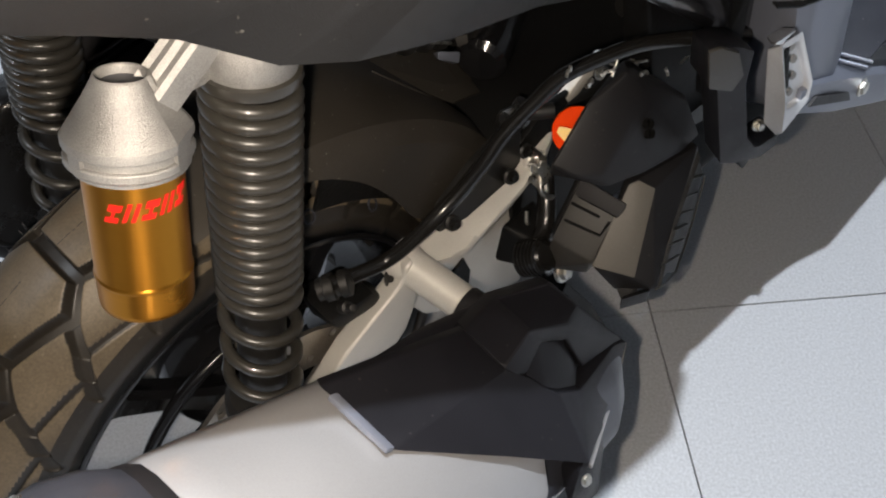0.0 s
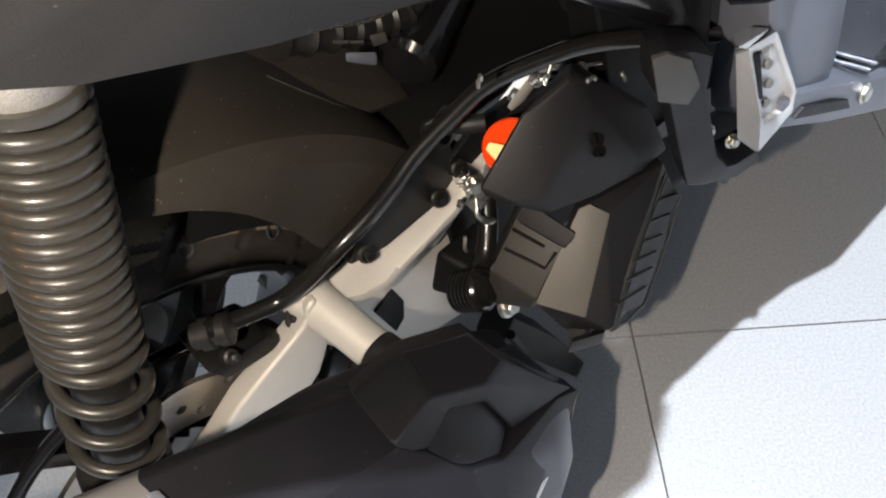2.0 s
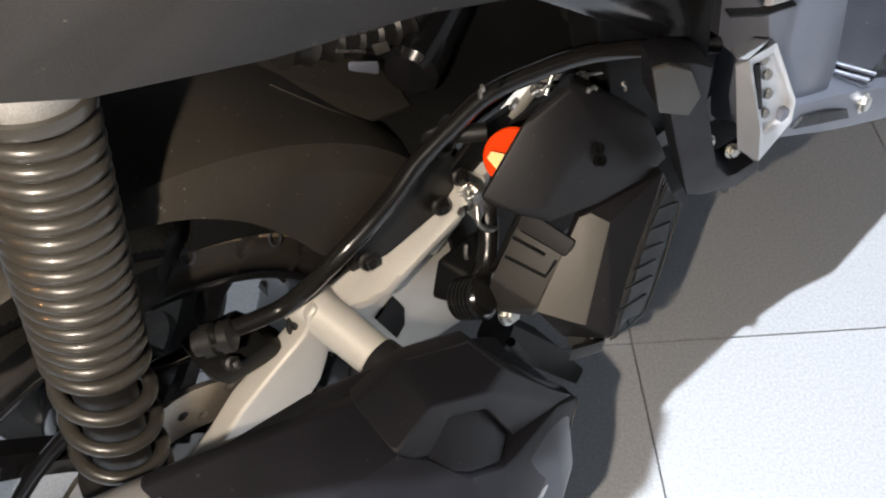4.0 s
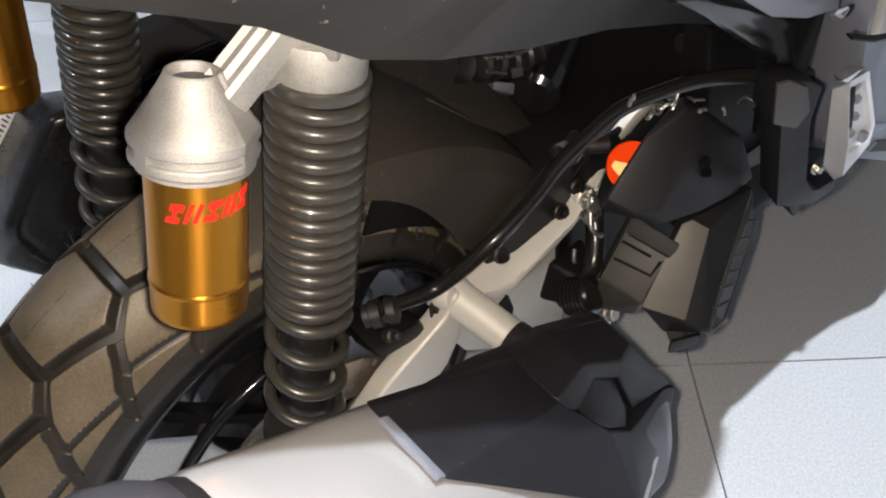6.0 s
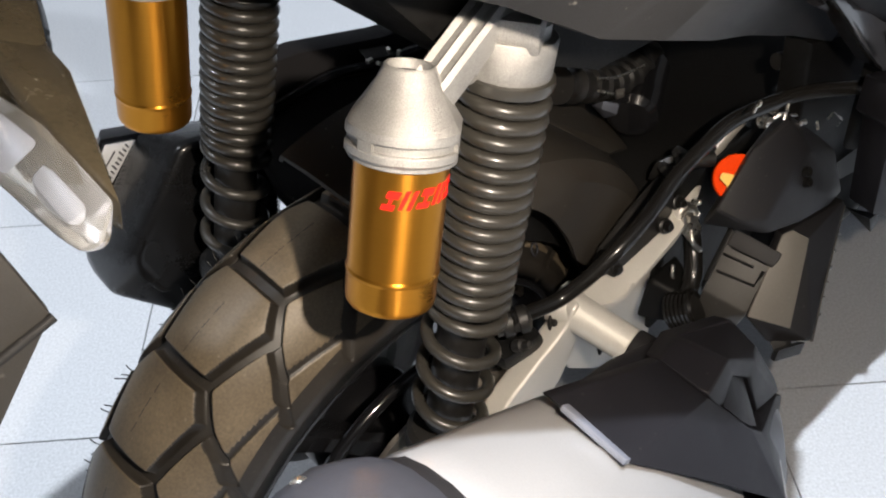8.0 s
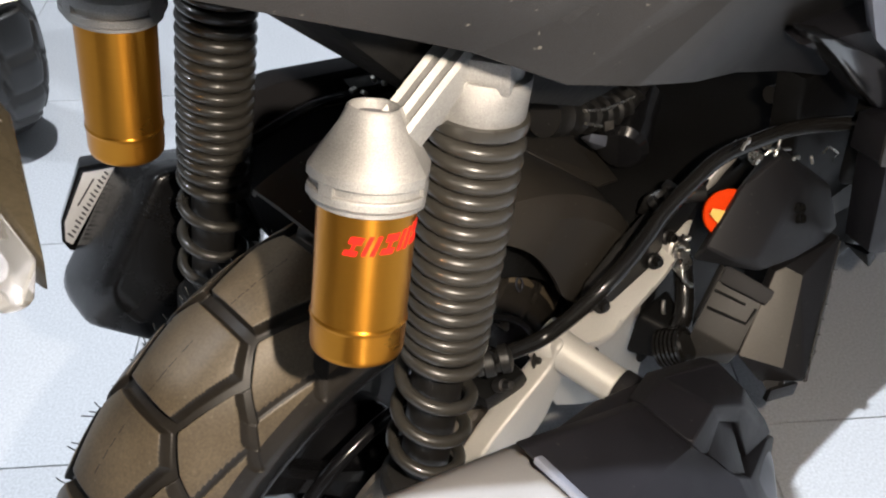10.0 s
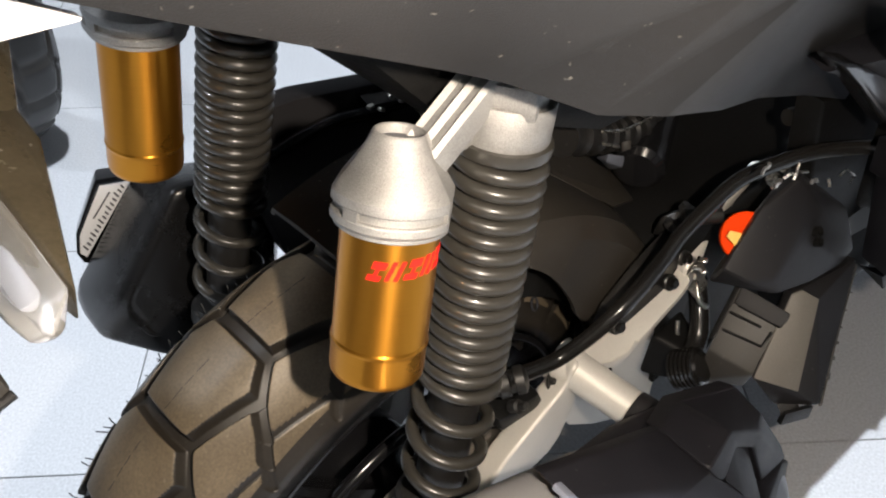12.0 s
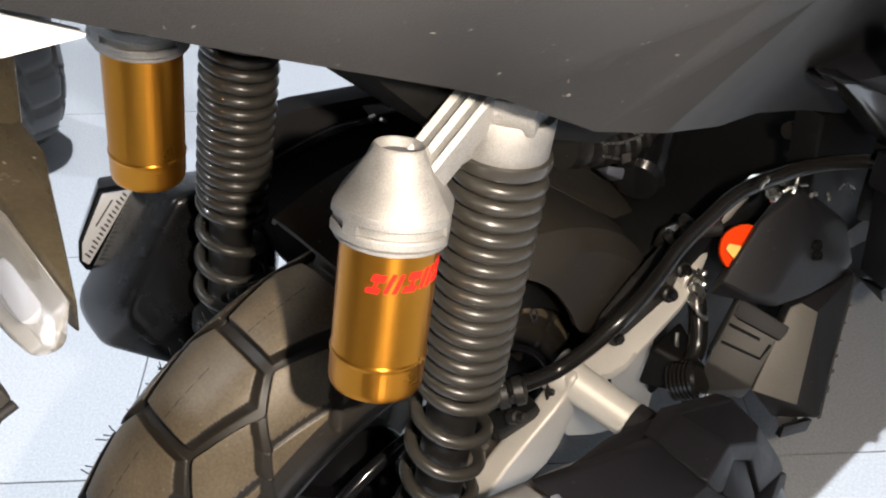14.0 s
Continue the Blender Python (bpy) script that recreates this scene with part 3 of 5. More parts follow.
for p in ((0.184, -0.1175, 0.4035), (0.251, -0.1200, 0.4060), (0.276, -0.1150, 0.4130)):
    part("rubber_grommet", revolve([(0.002, -0.003), (0.0068, -0.002), (0.0070, 0.0012), (0.0056, 0.0025), (0.002, 0.0027)], p, (-0.2, -0.9, 0.5), 24), BLACK, arm)
    bolt(V(*p) + V(-0.0005, -0.0030, 0.0015), (-0.2, -0.9, 0.5), 0.0040, 0.0045, HOSE, arm)

# black plate added only to darken the gap between arm and bracket box
part("engine_case", plate(at_y([(0.255, 0.415), (0.300, 0.440), (0.345, 0.440), (0.350, 0.235), (0.285, 0.235)], -0.1125), (0, 0.006, 0), 0.002), ENGINE, arm, "added black filler plate behind the arm")

# axle end and chain-side nut behind the muffler
part("axle_nut", revolve([(0.004, 0), (0.017, 0), (0.017, 0.006), (0.013, 0.007), (0.013, 0.018), (0.006, 0.020)], (0.005, -0.108, 0.30), (0, -1, 0), 24), ZINC, arm)

# ---------------------------------------------------------------- mudguard over the tyre
rings = []
for a in np.linspace(93.5, 15, 30):
    c, s = math.cos(radians(a)), math.sin(radians(a))
    low = np.interp(a, (46, 58, 65, 73, 80, 94), (0.222, 0.246, 0.262, 0.278, 0.288, 0.289))
    crown = np.interp(a, (40, 75, 94), (0.308, 0.304, 0.300))
    left = np.interp(a, (60, 94), (0.060, 0.030))
    prof = [(-0.098, low), (-0.096, max(low + 0.002, crown - 0.020)), (-0.086, crown - 0.006), (-0.066, crown), (0, crown + 0.001), (left - 0.004, crown - 0.001), (left, crown - 0.008), (left - 0.004, crown - 0.008), (left - 0.006, crown - 0.004), (0, crown - 0.003), (-0.064, crown - 0.004), (-0.083, crown - 0.010), (-0.092, max(low + 0.002, crown - 0.022)), (-0.094, low)]
    rings.append([HUB + V(c * r, y, s * r) for y, r in prof])
guard = part("rear_mudguard", loft(rings), GUARD, scooter, "matt black plastic mudguard over the tyre")
part("inner_fender", plate([V(0.150, 0.000, 0.514), V(0.203, -0.021, 0.487), V(0.244, -0.060, 0.455), V(0.290, -0.050, 0.430), V(0.310, 0.060, 0.470), V(0.150, 0.075, 0.530)], V(0.004, 0.002, -0.006), 0.0015), GUARD, guard, "matt black inner fender ahead of the mudguard")
part("guard_rib", tube([V(0.195, -0.023, 0.498), V(0.202, -0.033, 0.492), V(0.217, -0.049, 0.479), V(0.236, -0.058, 0.459)], 0.0008, 6, 12), GUARD, guard)

# ---------------------------------------------------------------- muffler, rising to the rear
MO, MS_, MV = V(0.226, -0.185, 0.335), V(-0.842, 0, 0.540), V(0.540, 0, 0.842)


def mf(s, w, h):
    return MO + MS_ * s + V(0, -w, 0) + MV * h


sect = [(-0.004, -0.020), (0.010, -0.004), (0.060, -0.002), (0.100, -0.022), (0.128, -0.062), (0.122, -0.105), (0.070, -0.132), (0.010, -0.112), (-0.006, -0.060)]
muffler = part("muffler", rounded(loft([[mf(s, w * k + 0.03 * (1 - k), h * k - 0.03 * (1 - k)) for w, h in sect] for s, k in ((-0.03, 0.72), (0.01, 0.90), (0.12, 0.97), (0.40, 0.97), (0.44, 0.90))]), 0.008), ENDCAP, scooter, "upswept exhaust muffler with silver heat shield")
sh = [(-0.016, -0.060), (-0.010, -0.024), (-0.004, -0.006), (0.006, 0.003), (0.018, 0.0068), (0.034, 0.0085), (0.056, 0.0070), (0.078, -0.001), (0.104, -0.020), (0.124, -0.046), (0.132, -0.075), (0.128, -0.098)]
rings = []
for s, k in ((0.145, 0.0), (0.18, 0.001), (0.24, 0.002), (0.32, 0.001), (0.375, -0.0005), (0.392, -0.002), (0.400, -0.006)):
    outer = [mf(s + 0.05 * max(0, w - 0.05), w + k * 0.3, h + k) for w, h in sh]
    inner = [mf(s + 0.05 * max(0, w - 0.05), w * 0.96 + 0.003, h - 0.004) for w, h in sh[::-1]]
    rings.append(outer + inner)
part("heat_shield", loft(rings), SHIELD, muffler, "smooth silver painted heat shield", sharp=50)
# black mounting plate that carries the covers
part("cover_carrier", hull([mf(0.285, 0.018, -0.02), mf(0.282, 0.012, 0.008), mf(0.19, 0.020, 0.016), mf(0.18, -0.002, 0.010), mf(0.12, 0.004, 0.020), mf(0.06, -0.006, 0.004), mf(-0.02, 0.0, -0.004), mf(0, 0.0, -0.05), mf(-0.034, 0.068, -0.06), mf(0.10, 0.118, -0.060), mf(-0.030, 0.060, -0.030), mf(0.26, 0.060, -0.030)], 0.004, 2), COVER, muffler, "matt black cover carrier", sharp=20)
INWARD = V(0.30, 0.72, -0.62).normalized()
# faceted front cover with a sunken six-sided pad
fc = {"a": (0.172, 0.027, 0.0275), "b": (0.121, 0.014, 0.0300), "c": (0.092, 0.036, 0.0545), "d": (0.070, 0.057, 0.0400), "e": (0.010, 0.068, 0.0100), "f": (-0.002, 0.075, -0.0060), "tip": (-0.040, 0.071, -0.0150), "g": (0.153, 0.061, 0.0470), "h": (0.177, 0.066, 0.0265), "i": (0.160, 0.0705, 0.0175), "q": (0.1006, 0.066, 0.0400), "r2": (0.130, 0.064, 0.0310), "r3": (0.094, 0.067, 0.0242), "r4": (0.056, 0.078, -0.0073), "r1": (0.148, 0.072, 0.0160), "side": (0.050, 0.030, 0.0180), "low": (0.000, 0.048, -0.0120)}
names = list(fc)
skin = ["abgh", "bcdqg", ("h", "g", "r2", "r1", "i"), ("g", "q", "r3", "r2"), ("q", "d", "e", "f"), ("q", "f", "r4", "r3"), ("c", "side", "e", "d"), ("side", "low", "tip", "e"), ("e", "tip", "f")]
part("front_cover", shell([mf(*fc[k]) for k in names], [tuple(names.index(k) for k in f) for f in skin], INWARD * 0.020, 0.0026, 3), COVER, muffler, "matt black angular exhaust front cover", sharp=20)
pad = [mf(*p) + INWARD * d for p, d in (((0.150, 0.072, 0.0165), 0.000), ((0.131, 0.063, 0.0315), 0.0010), ((0.093, 0.066, 0.0255), 0.0065), ((0.056, 0.077, -0.0050), 0.0095), ((0.084, 0.091, -0.0060), 0.006), ((0.123, 0.089, 0.0060), 0.0015), ((0.136, 0.085, 0.0100), 0.001))]
part("cover_pad", plate(pad, INWARD * 0.004, 0.0012), COVER, muffler, "sunken six-sided pad in the cover")
# long lower side cover with a lighter grey strip on its rear edge
sc = {"A": (0.296, 0.017, 0.0190), "B": (0.2825, 0.0690, 0.0085), "C": (0.122, 0.133, -0.0260), "foot": (-0.026, 0.087, -0.0440), "tip": (-0.044, 0.0735, -0.0175), "f": (-0.004, 0.0755, -0.0075), "r4": (0.056, 0.0785, -0.0085), "r5": (0.084, 0.092, -0.0075), "r6": (0.123, 0.0905, 0.0045), "r1": (0.148, 0.0725, 0.0145), "h": (0.170, 0.066, 0.0245), "a": (0.166, 0.026, 0.0262), "m": (0.200, 0.1035, -0.0068)}
names = list(sc)
skin = [("A", "a", "h", "B"), ("B", "h", "r1", "r6", "m"), ("m", "r6", "C"), ("r6", "r5", "C"), ("r5", "r4", "f"), ("r5", "f", "foot", "C"), ("f", "tip", "foot")]
part("side_cover", shell([mf(*sc[k]) for k in names], [tuple(names.index(k) for k in f) for f in skin], INWARD * 0.012, 0.0022, 2), COVER, muffler, "matt black faceted muffler side cover", sharp=20)
part("cover_edge", plate([mf(0.2965, 0.026, 0.0203), mf(0.2875, 0.0685, 0.0120), mf(0.2815, 0.0690, 0.0115), mf(0.2910, 0.0270, 0.0208)], MV * -0.004, 0.0010), TRIMGREY, muffler, "lighter grey chamfer strip on the cover edge")
part("shield_edge", plate([mf(-0.047, 0.0735, -0.019), mf(-0.029, 0.0885, -0.046), mf(0.118, 0.1350, -0.029), mf(0.116, 0.1345, -0.033), mf(-0.029, 0.0875, -0.0505), mf(-0.049, 0.0725, -0.0225)], INWARD * 0.005, 0.0012), SHIELD, muffler, "thin silver edge below the side cover")
part("side_skirt", hull([mf(0.134, 0.1325, -0.0275), mf(0.060, 0.1120, -0.0300), mf(0.128, 0.1375, -0.060), mf(0.060, 0.1385, -0.085), mf(0.100, 0.1395, -0.090), mf(0.020, 0.110, -0.060), mf(0.11, 0.110, -0.050), mf(0.02, 0.100, -0.090)], 0.003), COVER, muffler, "matt black skirt below the side cover")
part("cap_band", loft([[mf(s, w, h + d) for s, d in ((0.398, 0.0005), (0.405, 0.0018), (0.413, 0.0002), (0.410, -0.006), (0.400, -0.006))] for w, h in [(w, h - 0.003) for w, h in sh]]), MATT, muffler, "dark band between shield and tail cap", sharp=40)
rings = []
for s, k, drop in ((0.408, 1.02, 0.0), (0.422, 1.05, -0.004), (0.440, 1.05, 0.0), (0.460, 1.0, 0.008), (0.480, 0.88, 0.022), (0.498, 0.68, 0.042), (0.508, 0.48, 0.056)):
    rings.append([mf(s, 0.055 + (w - 0.055) * k - 0.16 * min(s - 0.408, 0.035), -0.050 + (h + 0.047) * k - drop * 0.35) for w, h in sh + [(0.085, -0.120), (0.020, -0.110)]])
cap = part("end_cap", loft(rings), ENDCAP, muffler, "dark grey rounded tail cap", sharp=40)
part("stand_bracket", plate([V(0.270, -0.18, 0.290), V(0.332, -0.18, 0.182), V(0.395, -0.18, 0.048), V(0.385, -0.18, 0.026), V(0.308, -0.18, 0.165), V(0.255, -0.18, 0.255)], V(0, 0.03, 0), 0.003), ENGINE, scooter, "black bracket of the main stand")
part("stand_spring", tube([V(0.262, -0.184, 0.278), V(0.282, -0.184, 0.226)], 0.004, 4, 12), ENGINE, scooter, "black stand return spring")

part("tail_bolt", revolve([(0.002, 0), (0.0080, 0.0), (0.0080, 0.0025), (0.0060, 0.003), (0.0060, 0.009), (0.004, 0.0110), (0.0005, 0.0115)], V(-0.1553, -0.1802, 0.5637), (-0.5, 0.0, 0.85), 24), ZINC, muffler, "bright domed bolt")
bolt(mf(0.128, 0.1375, -0.034), (0, -0.8, 0.5), 0.0035, 0.003, ZINC, muffler)

# ---------------------------------------------------------------- radiator side
rad = part("radiator_cover", hull([V(0.251, -0.158, 0.448), V(0.262, -0.178, 0.439), V(0.278, -0.190, 0.440), V(0.310, -0.186, 0.465), V(0.337, -0.186, 0.472), V(0.410, -0.203, 0.394), V(0.390, -0.190, 0.446), V(0.328, -0.166, 0.501), V(0.290, -0.157, 0.485), V(0.324, -0.204, 0.416), V(0.285, -0.193, 0.421), V(0.275, -0.140, 0.405), V(0.410, -0.140, 0.390), V(0.375, -0.207, 0.402), V(0.345, -0.150, 0.492), V(0.300, -0.150, 0.470)], 0.0045, 3), MATT, scooter, "rounded matt black radiator cover", sharp=20)
for at in (V(0.3285, -0.1925, 0.4600), V(0.3290, -0.1955, 0.4505)):
    # shallow cups; near-black colour supplies the shade of deeper holes
    part("screw_hole", revolve([(0.0042, -0.004), (0.0042, 0.0012), (0.0034, 0.0014), (0.0030, -0.002), (0.0003, -0.002)], at, (-0.05, -0.80, 0.60), 16), ENGINE, rad)
ctr = V(0.290, -0.152, 0.453)
nz = V(-0.60, -0.45, 0.66).normalized()
nx, ny, nz = frame_of(nz)
part("filler_cap", revolve([(0.004, 0), (0.0185, 0), (0.0195, 0.002), (0.0195, 0.008), (0.0185, 0.009), (0.0004, 0.0092)], ctr, nz, 40), ORANGE, rad, "orange-red warning disc on the filler cap")
q0 = ctr + nz * 0.0093 + V(-0.011, 0.004, 0.003)
u1 = (V(0.5, 0.0, 0.6) - nz * V(0.5, 0.0, 0.6).dot(nz)).normalized()
u2 = nz.cross(u1)
part("warning_mark", plate([q0 + u1 * a + u2 * b2 for a, b2 in ((-0.006, -0.004), (0.006, -0.004), (0.003, 0.006), (-0.002, 0.006))], nz * 0.0006, 0), YELLOW, rad)
SH = {"tl": V(0.315, -0.194, 0.401), "tr": V(0.328, -0.2115, 0.397), "br": V(0.281, -0.2365, 0.343), "bl": V(0.261, -0.2055, 0.3505), "corner": V(0.2905, -0.2542, 0.333), "fold": V(0.3885, -0.2124, 0.4035), "base": V(0.272, -0.226, 0.324)}
rim_out = [V(0.327, -0.2473, 0.296), V(0.3685, -0.2382, 0.263), V(0.397, -0.2281, 0.268), V(0.4255, -0.2164, 0.286), V(0.448, -0.2057, 0.310)]
back = [V(0.300, -0.190, 0.310), V(0.400, -0.190, 0.30), V(0.41, -0.185, 0.385), V(0.325, -0.185, 0.395)]
grille = part("radiator_shroud", hull(list(SH.values()) + [p + V(0.0, 0.006, 0.0) for p in rim_out] + back, 0.0022, 2), MATT, scooter, "matt black radiator shroud with slatted side", sharp=20)
face_n = (SH["tr"] - SH["tl"]).cross(SH["bl"] - SH["tl"]).normalized()
face_n = face_n if face_n.z > 0 else -face_n
# upper face covered by a plate far lighter than the shroud
part("shroud_face", plate([SH["tl"], SH["tl"].lerp(SH["tr"], 0.25) + V(0.004, 0, 0.004), SH["tr"] + V(0.001, 0, 0.001), SH["br"], SH["bl"]], face_n * 0.0028, 0.0014), FACE, grille, "lighter grey-brown shroud face")
# slatted side: frame lines beside the fold, and slanting slats over a dark sheet
plane_n = (SH["fold"] - SH["corner"]).cross(rim_out[1] - SH["corner"]).normalized()
plane_n = plane_n if plane_n.y < 0 else -plane_n
gap = [SH["corner"].lerp(SH["fold"], q).lerp(o, w) for q, w, o in ((0.14, 0.30, rim_out[0]), (0.42, 0.12, rim_out[3]), (0.94, 0.12, rim_out[4]), (0.94, 0.72, rim_out[4]), (0.60, 0.85, rim_out[3]), (0.30, 0.85, rim_out[2]), (0.10, 0.85, rim_out[1]))]
# shade of the gaps as a near-black sheet on the closed shroud
part("grille_gap", plate([p + plane_n * 0.0006 for p in gap], plane_n * -0.003, 0), ENGINE, grille, "black sheet standing for the shaded gaps behind the slats")
SLATS = ((V(0.297, -0.2486, 0.3565), V(0.364, -0.2355, 0.293)), (V(0.312, -0.2429, 0.364), V(0.376, -0.2305, 0.302)), (V(0.329, -0.2371, 0.3645), V(0.383, -0.2266, 0.314)), (V(0.346, -0.2314, 0.3668), V(0.399, -0.2210, 0.316)), (V(0.362, -0.2255, 0.371), V(0.414, -0.2150, 0.324)), (V(0.375, -0.2200, 0.379), V(0.428, -0.2100, 0.333)))
for a, b in SLATS:
    d = (b - a).normalized()
    u = plane_n.cross(d).normalized() * 0.0007
    out = plane_n * 0.0030
    part("slat", rounded(loft([[p - u, p + u, p + u * 0.6 + out, p - u * 0.6 + out] for p in (a, b)]), 0.0004, 1), BRACKET, grille)
for k in range(3):
    a = SH["corner"].lerp(rim_out[0], 0.06 + 0.09 * k) + plane_n * 0.0012
    b = SH["corner"].lerp(SH["fold"], 0.97).lerp(rim_out[4], 0.02 + 0.10 * k) + plane_n * 0.0012
    bend = SH["corner"].lerp(SH["fold"], 0.42).lerp(rim_out[3], -0.02 + 0.06 * k) + V(-0.004, 0, 0.004) + plane_n * 0.0012
    part("slat_frame", sweep(smooth_path([a, bend, b], 8), 0.0007, 12), BRACKET, grille)
part("slat_frame", sweep([SH["corner"]] + rim_out, 0.0010, 12), BRACKET, grille)
box_ = part("coolant_bracket", hull([V(0.257, -0.1645, 0.355), V(0.264, -0.204, 0.3495), V(0.303, -0.204, 0.391), V(0.296, -0.160, 0.398), V(0.25, -0.165, 0.32), V(0.30, -0.17, 0.33), V(0.268, -0.198, 0.325), V(0.31, -0.2, 0.33), V(0.31, -0.165, 0.36)], 0.0022), BRACKET, scooter, "matt black coolant bracket box")
box_n = (V(0.264, -0.204, 0.3495) - V(0.257, -0.1645, 0.355)).cross(V(0.296, -0.160, 0.398) - V(0.257, -0.1645, 0.355)).normalized()
box_n = box_n if box_n.z > 0 else -box_n
# slots drawn as near-black rods on the face, their shade put into the colour
for path in ([V(0.271, -0.1660, 0.370), V(0.2795, -0.1975, 0.3675), V(0.289, -0.1985, 0.3785)], [V(0.2865, -0.1665, 0.388), V(0.2945, -0.2020, 0.383)], [V(0.281, -0.1640, 0.382), V(0.2865, -0.1900, 0.3795)]):
    part("slot", sweep([p + box_n * 0.0006 for p in path], 0.0013, 12), ENGINE, box_)
part("box_lip", plate([V(0.2865, -0.1630, 0.388), V(0.2945, -0.2030, 0.383), V(0.3040, -0.2030, 0.392), V(0.2970, -0.1620, 0.399)], box_n * 0.0045, 0.0012), MATT, box_)
part("box_stem", hull([V(0.262, -0.160, 0.362), V(0.296, -0.156, 0.400), V(0.262, -0.164, 0.362), V(0.296, -0.161, 0.400), V(0.266, -0.160, 0.340), V(0.30, -0.156, 0.37)], 0.001), ENGINE, box_)
part("bottom_clip", plate([V(0.262, -0.240, 0.318), V(0.285, -0.252, 0.318), V(0.300, -0.245, 0.300), V(0.278, -0.232, 0.300)], V(0, 0, 0.016), 0.001), PANEL, grille)
part("clip_stem", hull([V(0.272, -0.228, 0.326), V(0.284, -0.240, 0.330), V(0.270, -0.238, 0.316), V(0.285, -0.246, 0.316), V(0.288, -0.225, 0.320), V(0.285, -0.238, 0.308)], 0.001), PANEL, grille)
ribs = []
for k in range(6):
    ribs += [(0.0150, 0.004 * k), (0.0172, 0.004 * k + 0.0008), (0.0172, 0.004 * k + 0.0030), (0.0150, 0.004 * k + 0.0036)]
mount = part("rubber_mount", revolve([(0.004, -0.001)] + ribs + [(0.013, 0.026), (0.004, 0.027)], (0.242, -0.149, 0.327), (0.25, -0.75, 0.60), 32), HOSE, scooter, "ribbed black rubber engine mount")
part("mount_housing", hull([V(0.245, -0.118, 0.345), V(0.290, -0.118, 0.345), V(0.295, -0.120, 0.290), V(0.235, -0.118, 0.300), V(0.252, -0.146, 0.340), V(0.278, -0.146, 0.338), V(0.280, -0.148, 0.300), V(0.248, -0.148, 0.304)], 0.006, 3), ENGINE, mount, "black mount housing")
part("coolant_elbow", tube([V(0.296, -0.122, 0.382), V(0.282, -0.138, 0.362), V(0.270, -0.148, 0.350), V(0.262, -0.150, 0.338)], 0.0085, 8, 16), HOSE, mount, "black rubber elbow hose")
bolt((0.268, -0.172, 0.302), (0.2, -0.8, 0.5), 0.0075, 0.010, ZINC, mount)
part("wire_hook", tube([V(0.276, -0.132, 0.395), V(0.270, -0.140, 0.386), V(0.277, -0.144, 0.376), V(0.286, -0.141, 0.366), V(0.285, -0.143, 0.355), V(0.276, -0.146, 0.352)], 0.0022, 8, 10), ZINC, scooter, "bent zinc wire hook")
part("wire_hook", tube([V(0.268, -0.128, 0.352), V(0.264, -0.132, 0.344), V(0.266, -0.134, 0.336), V(0.272, -0.132, 0.330)], 0.0018, 8, 12), ZINC, scooter, "bent zinc wire hook")
part("hook_tab", plate([V(0.268, -0.128, 0.392), V(0.285, -0.128, 0.400), V(0.288, -0.134, 0.390), V(0.272, -0.134, 0.383)], V(0, -0.003, 0), 0.0008), ZINC, scooter)

# ---------------------------------------------------------------- hoses and engine
engine = part("engine", hull([V(0.24, -0.09, 0.20), V(0.24, -0.085, 0.41), V(0.30, -0.11, 0.43), V(0.62, -0.13, 0.45), V(0.62, -0.13, 0.20), V(0.24, 0.12, 0.20), V(0.24, 0.12, 0.42), V(0.62, 0.13, 0.45), V(0.62, 0.13, 0.2), V(0.38, -0.135, 0.43), V(0.42, -0.135, 0.26)], 0.02, 2), ENGINE, scooter, "black cast engine block in deep shade")
part("storage_box", hull([V(0.02, -0.10, 0.66), V(0.62, -0.12, 0.56), V(0.02, 0.10, 0.66), V(0.62, 0.12, 0.56), V(-0.10, -0.08, 0.80), V(0.6, -0.12, 0.80), V(-0.10, 0.08, 0.80), V(0.6, 0.12, 0.80), V(0.14, -0.11, 0.60), V(0.14, 0.11, 0.60)], 0.02, 2), ENGINE, scooter, "black plastic storage box below the seat")
part("brake_hose", tube([V(0.066, -0.108, 0.432), V(0.090, -0.111, 0.424), V(0.114, -0.116, 0.421), V(0.133, -0.126, 0.437), V(0.152, -0.134, 0.456), V(0.174, -0.136, 0.466), V(0.200, -0.135, 0.476), V(0.221, -0.134, 0.487), V(0.248, -0.137, 0.500), V(0.275, -0.142, 0.512), V(0.305, -0.155, 0.519), V(0.336, -0.169, 0.521), V(0.374, -0.192, 0.517), V(0.410, -0.215, 0.510)], 0.0060, 8, 16), HOSE, scooter, "thick glossy black brake hose")
part("hose_guard", plate([V(0.172, -0.114, 0.398), V(0.200, -0.119, 0.396), V(0.250, -0.119, 0.399), V(0.276, -0.114, 0.406), V(0.276, -0.108, 0.432), V(0.255, -0.113, 0.447), V(0.215, -0.116, 0.442), V(0.180, -0.114, 0.420)], V(0, 0.012, 0), 0.002), BLACK, scooter, "black rubber hose guard strip")
part("hose_clamp", hull([V(0.262, -0.088, 0.430), V(0.290, -0.088, 0.440), V(0.290, -0.108, 0.446), V(0.268, -0.112, 0.436), V(0.258, -0.095, 0.458), V(0.282, -0.112, 0.466), V(0.270, -0.118, 0.458)], 0.004), BLACK, scooter, "black hose clamp block")
for at in (V(0.262, -0.108, 0.452), V(0.272, -0.112, 0.464)):
    part("hose_collar", revolve([(0.006, -0.004), (0.0095, -0.003), (0.0095, 0.003), (0.006, 0.004)], at, (0.5, -0.3, 0.8), 20), BLACK, scooter)
part("coolant_pipe", tube([V(0.262, -0.112, 0.466), V(0.274, -0.124, 0.466), V(0.284, -0.132, 0.466)], 0.0065, 6, 12), BLACK, scooter)
